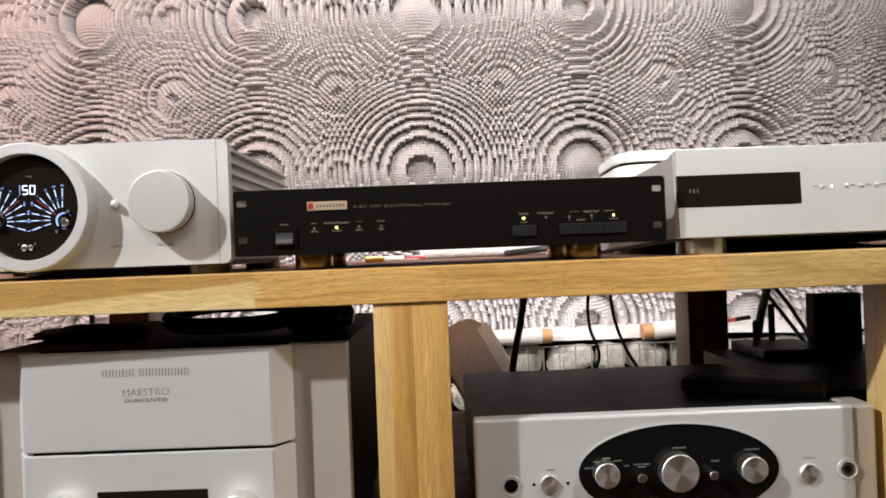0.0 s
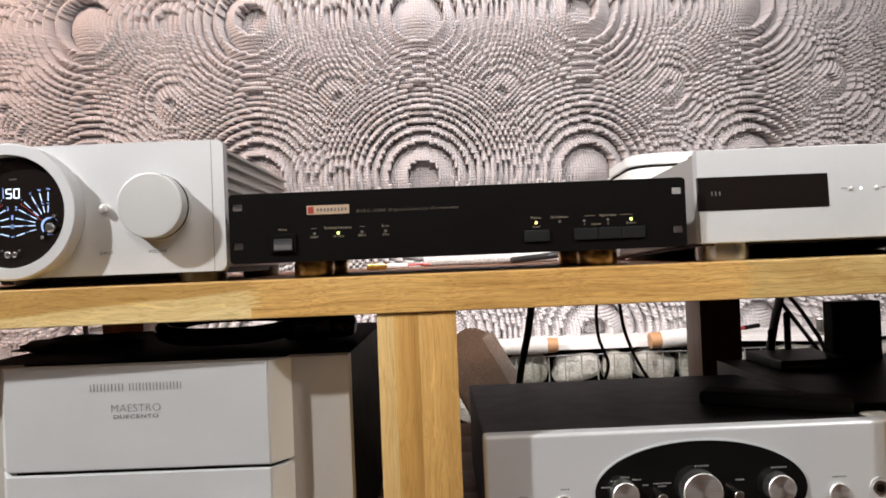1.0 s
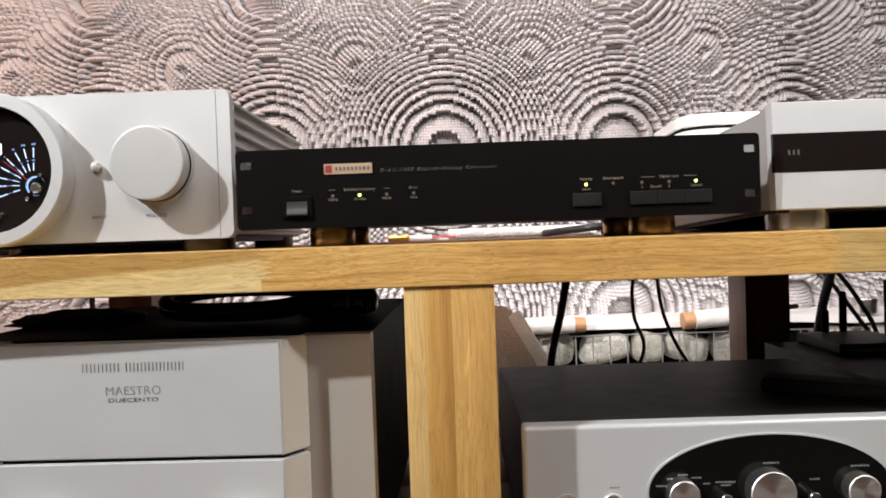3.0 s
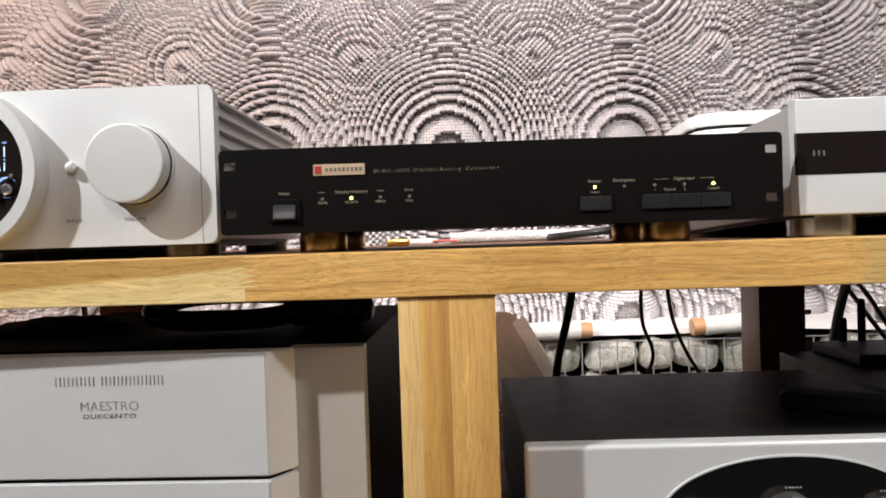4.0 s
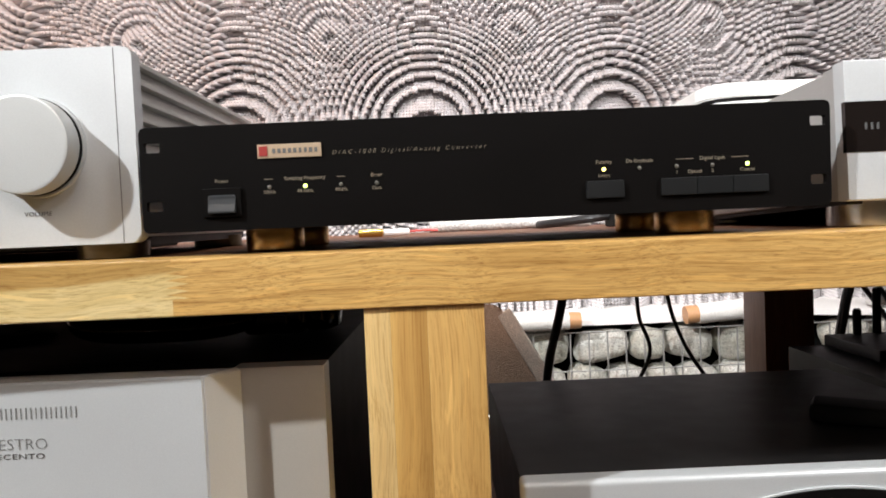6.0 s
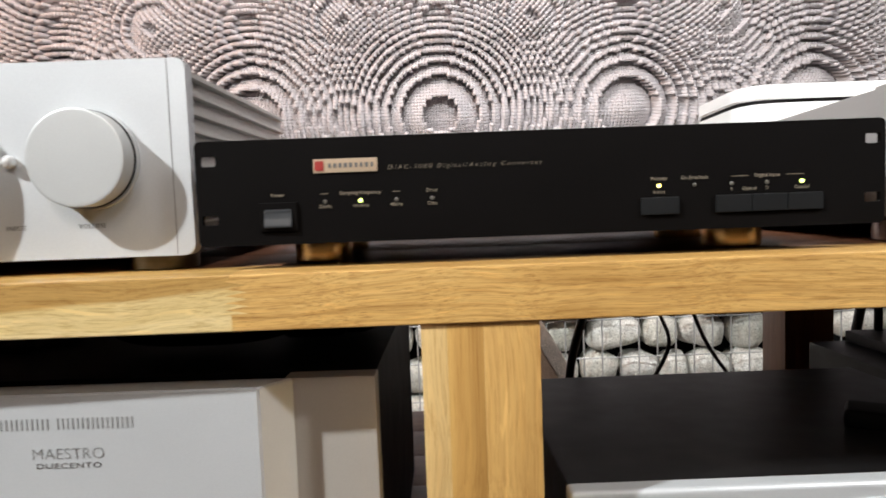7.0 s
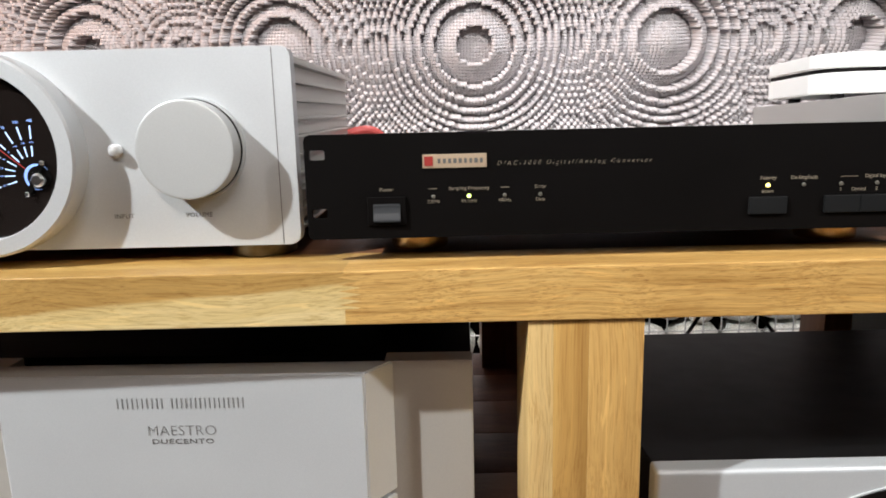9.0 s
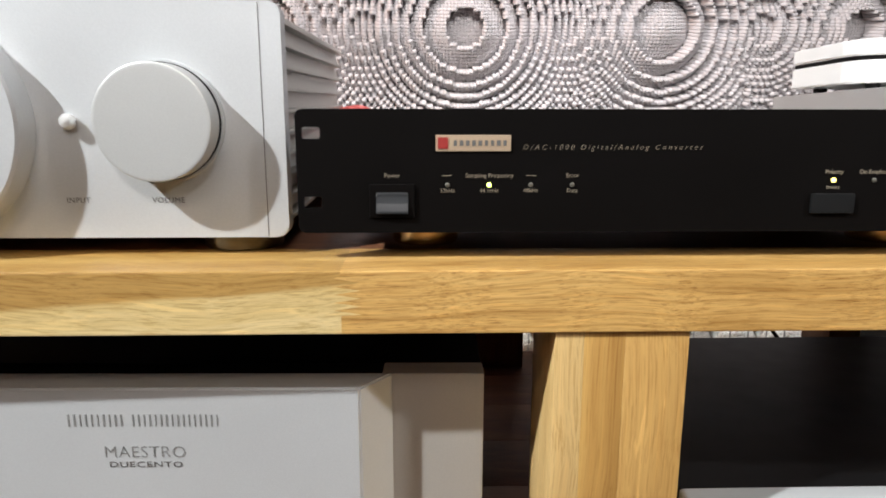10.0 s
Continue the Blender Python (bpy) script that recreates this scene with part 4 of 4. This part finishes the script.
# ---- leads lying on the top shelf ----
plug_lead = thing("phono_lead", "white and red phono lead with a gold plug on the shelf", "cable")
part("plug", lathe(0, 0, [(0.0045, -0.02), (0.0055, -0.018), (0.0055, 0.012), (0.003, 0.014)], "y", 20), GOLD, plug_lead, "gold plug")
part("sleeve", tube([(0, 0.014, 0), (0, 0.03, 0), (0, 0.05, 0)], 0.0045), WHITE_PLASTIC, plug_lead)
part("sheath", tube([(0, 0.05, 0), (0, 0.07, 0.001), (0.004, 0.09, 0)], 0.0018), PINK, plug_lead)
plug_lead.matrix_world = pose(-0.125, 0.46, ZT + 0.0055, 0, 0, -75)

wrap = thing("bubble_wrap_roll", "thin roll of clear bubble wrap lying on the oak shelf", "roll")
bm = tube([(-0.05, 0.6, ZT + 0.0102), (0.03, 0.604, ZT + 0.0102), (0.11, 0.598, ZT + 0.0102), (0.2, 0.603, ZT + 0.0102)], 0.0098, 18)
for v in bm.verts:
    v.co += Vector((0, 1, 0)) * 0.0012 * noise.noise(v.co * 160) + Vector((0, 0, 1)) * 0.0012 * noise.noise(v.co * 140)
part("film", bm, WRAP, wrap)

# ---- stone-filled wire basket ----
GY, GTOP = 1.24, 0.316
gabion = thing("gabion_basket", "galvanised wire basket filled with pale round stones", "gabion")
rnd = random.Random(4)
for k in range(60):
    x = -1.3 + k * 0.0465
    part("upright_wire", tube([(x, GY, 0.0), (x, GY, GTOP)], 0.002, 6), WIRE, gabion, smooth=True)
for z in (0.025, 0.122, 0.219, GTOP):
    part("cross_wire", tube([(-1.3, GY - 0.003, z), (1.45, GY - 0.003, z)], 0.0018, 6), WIRE, gabion)
stone_meshes = []
for k in range(14):
    bm = bmesh.new()
    bmesh.ops.create_icosphere(bm, subdivisions=3, radius=1)
    off = Vector((k * 3.1, 0, 0))
    for v in bm.verts:
        d = v.co.normalized()
        sq = (abs(d.x) ** 2.5 + abs(d.y) ** 2.5 + abs(d.z) ** 2.5) ** (-1 / 2.5)
        v.co = d * sq * (0.93 + 0.2 * noise.noise(d * 1.1 + off) + 0.05 * noise.noise(d * 4 + off))
    me = bpy.data.meshes.new("stone")
    bm.to_mesh(me)
    bm.free()
    me.materials.append(STONE)
    me.shade_smooth()
    stone_meshes.append(me)
NEAR_ROW = [(0.16, 0.06), (0.295, 0.068), (0.442, 0.0735), (0.533, 0.0455), (0.66, 0.0635), (0.762, 0.051), (0.876, 0.057)]
for row in range(4):
    z, x = GTOP - 0.043 - 0.097 * row, -1.3 + rnd.uniform(0, 0.05)
    ends = []
    while x < 1.42:
        w = rnd.choice((0.036, 0.05, 0.06, 0.068, 0.074)) * rnd.uniform(0.92, 1.05)
        x += 2 * w
        ends.append((x, w))
    if row == 0:
        ends = [e for e in ends if e[0] < 0.04 or e[0] - 2 * e[1] > 0.876] + NEAR_ROW
    for end, w in ends:
        ob = new("stone", stone_meshes[rnd.randrange(14)])
        ob.parent = gabion
        h = 0.05 * rnd.uniform(0.9, 1.06)
        ob.matrix_local = pose(end - w, GY + 0.064 + rnd.uniform(0, 0.012), z + rnd.uniform(-0.004, 0.003), 0, rnd.uniform(-14, 14), 0) @ Matrix.Diagonal((w * 1.02, 0.06, h, 1))
part("liner", box(-1.3, 1.45, GY + 0.13, 1.515, 0.0, 0.30), RUBBER, gabion)

sheet = thing("white_foam_sheet", "white foam sheet lying on the stone basket", "sheet")
bm = bmesh.new()
nx, ny = 120, 8
top, low = [], []
for i in range(nx + 1):
    for lst, dz in ((top, 0.0), (low, -0.014)):
        for j in range(ny + 1):
            x = -1.35 + 2.85 * i / nx
            y = GY + 0.03 + (1.512 - GY - 0.03) * j / ny + (0.012 * noise.noise(Vector((x * 5, 3, 0))) if j == 0 else 0)
            zz = 0.343 + dz + 0.007 * noise.noise(Vector((x * 4, y * 6, 1)))
            lst.append(bm.verts.new((x, y, zz)))
w = ny + 1
for i in range(nx):
    for j in range(ny):
        a = i * w + j
        bm.faces.new((top[a], top[a + w], top[a + w + 1], top[a + 1]))
        bm.faces.new((low[a], low[a + 1], low[a + w + 1], low[a + w]))
    a = i * w
    bm.faces.new((top[a], low[a], low[a + w], top[a + w]))
    a = i * w + ny
    bm.faces.new((top[a], top[a + w], low[a + w], low[a]))
part("sheet", bm, SHEET, sheet)


def roll(x0, x1, y, z, r, tip, lift=0.0):
    t = thing("fleece_roll", "white fleece roll with a tan taped end on the foam sheet", "roll", "fleece rolls")
    n = 26
    bm = bmesh.new()
    rings = []
    for i in range(n + 1):
        x = x0 + (x1 - x0) * i / n
        rings.append([bm.verts.new((x, y + (r * (1 + 0.09 * noise.noise(Vector((x * 40, k, y * 9))))) * math.cos(k * math.pi / 12), z + (r * (1 + 0.09 * noise.noise(Vector((x * 40, k, 5))))) * math.sin(k * math.pi / 12))) for k in range(24)])
    for a, b in zip(rings, rings[1:]):
        for i in range(24):
            bm.faces.new((a[i], b[i], b[(i + 1) % 24], a[(i + 1) % 24]))
    bm.faces.new(rings[0])
    bm.faces.new(rings[-1])
    part("fleece", bm, FUZZ, t)
    a, b = (x1 - 0.002, x1 + 0.03) if tip > 0 else (x0 - 0.03, x0 + 0.002)
    cap = lathe(y, z, [(r * 0.9, a), (r * 0.92, (a + b) / 2), (r * 0.86, b)], "z", 24)
    for v in cap.verts:
        v.co = Vector((v.co.z, v.co.x, v.co.y))
    part("taped_end", cap, TAN, t, "tan taped end")
    t.matrix_world = pose(x0, y, z, 0, -lift, 0) @ pose(-x0, -y, -z)


roll(0.0, 0.276, 1.232, 0.348, 0.023, 1)
roll(0.6, 0.755, 1.24, 0.35, 0.025, -1, 4.0)
pen = thing("red_pen", "red and black pen lying on the foam sheet", "pen")
part("barrel", tube([(0, 0, 0), (0.06, 0, 0), (0.09, 0, 0)], 0.006), RED, pen)
part("cap", tube([(0.09, 0, 0), (0.12, 0, 0), (0.15, 0, 0)], 0.0068), BLACK, pen, "black pen cap")
pen.matrix_world = pose(0.81, 1.33, 0.354, 0, -3, 22)
tin = thing("steel_tin", "small round bright steel tin on the foam sheet", "tin")
part("body", lathe(1.095, 1.3, [(0.03, 0.347), (0.031, 0.35), (0.031, 0.385), (0.029, 0.388)], "z", 36), STEEL, tin)
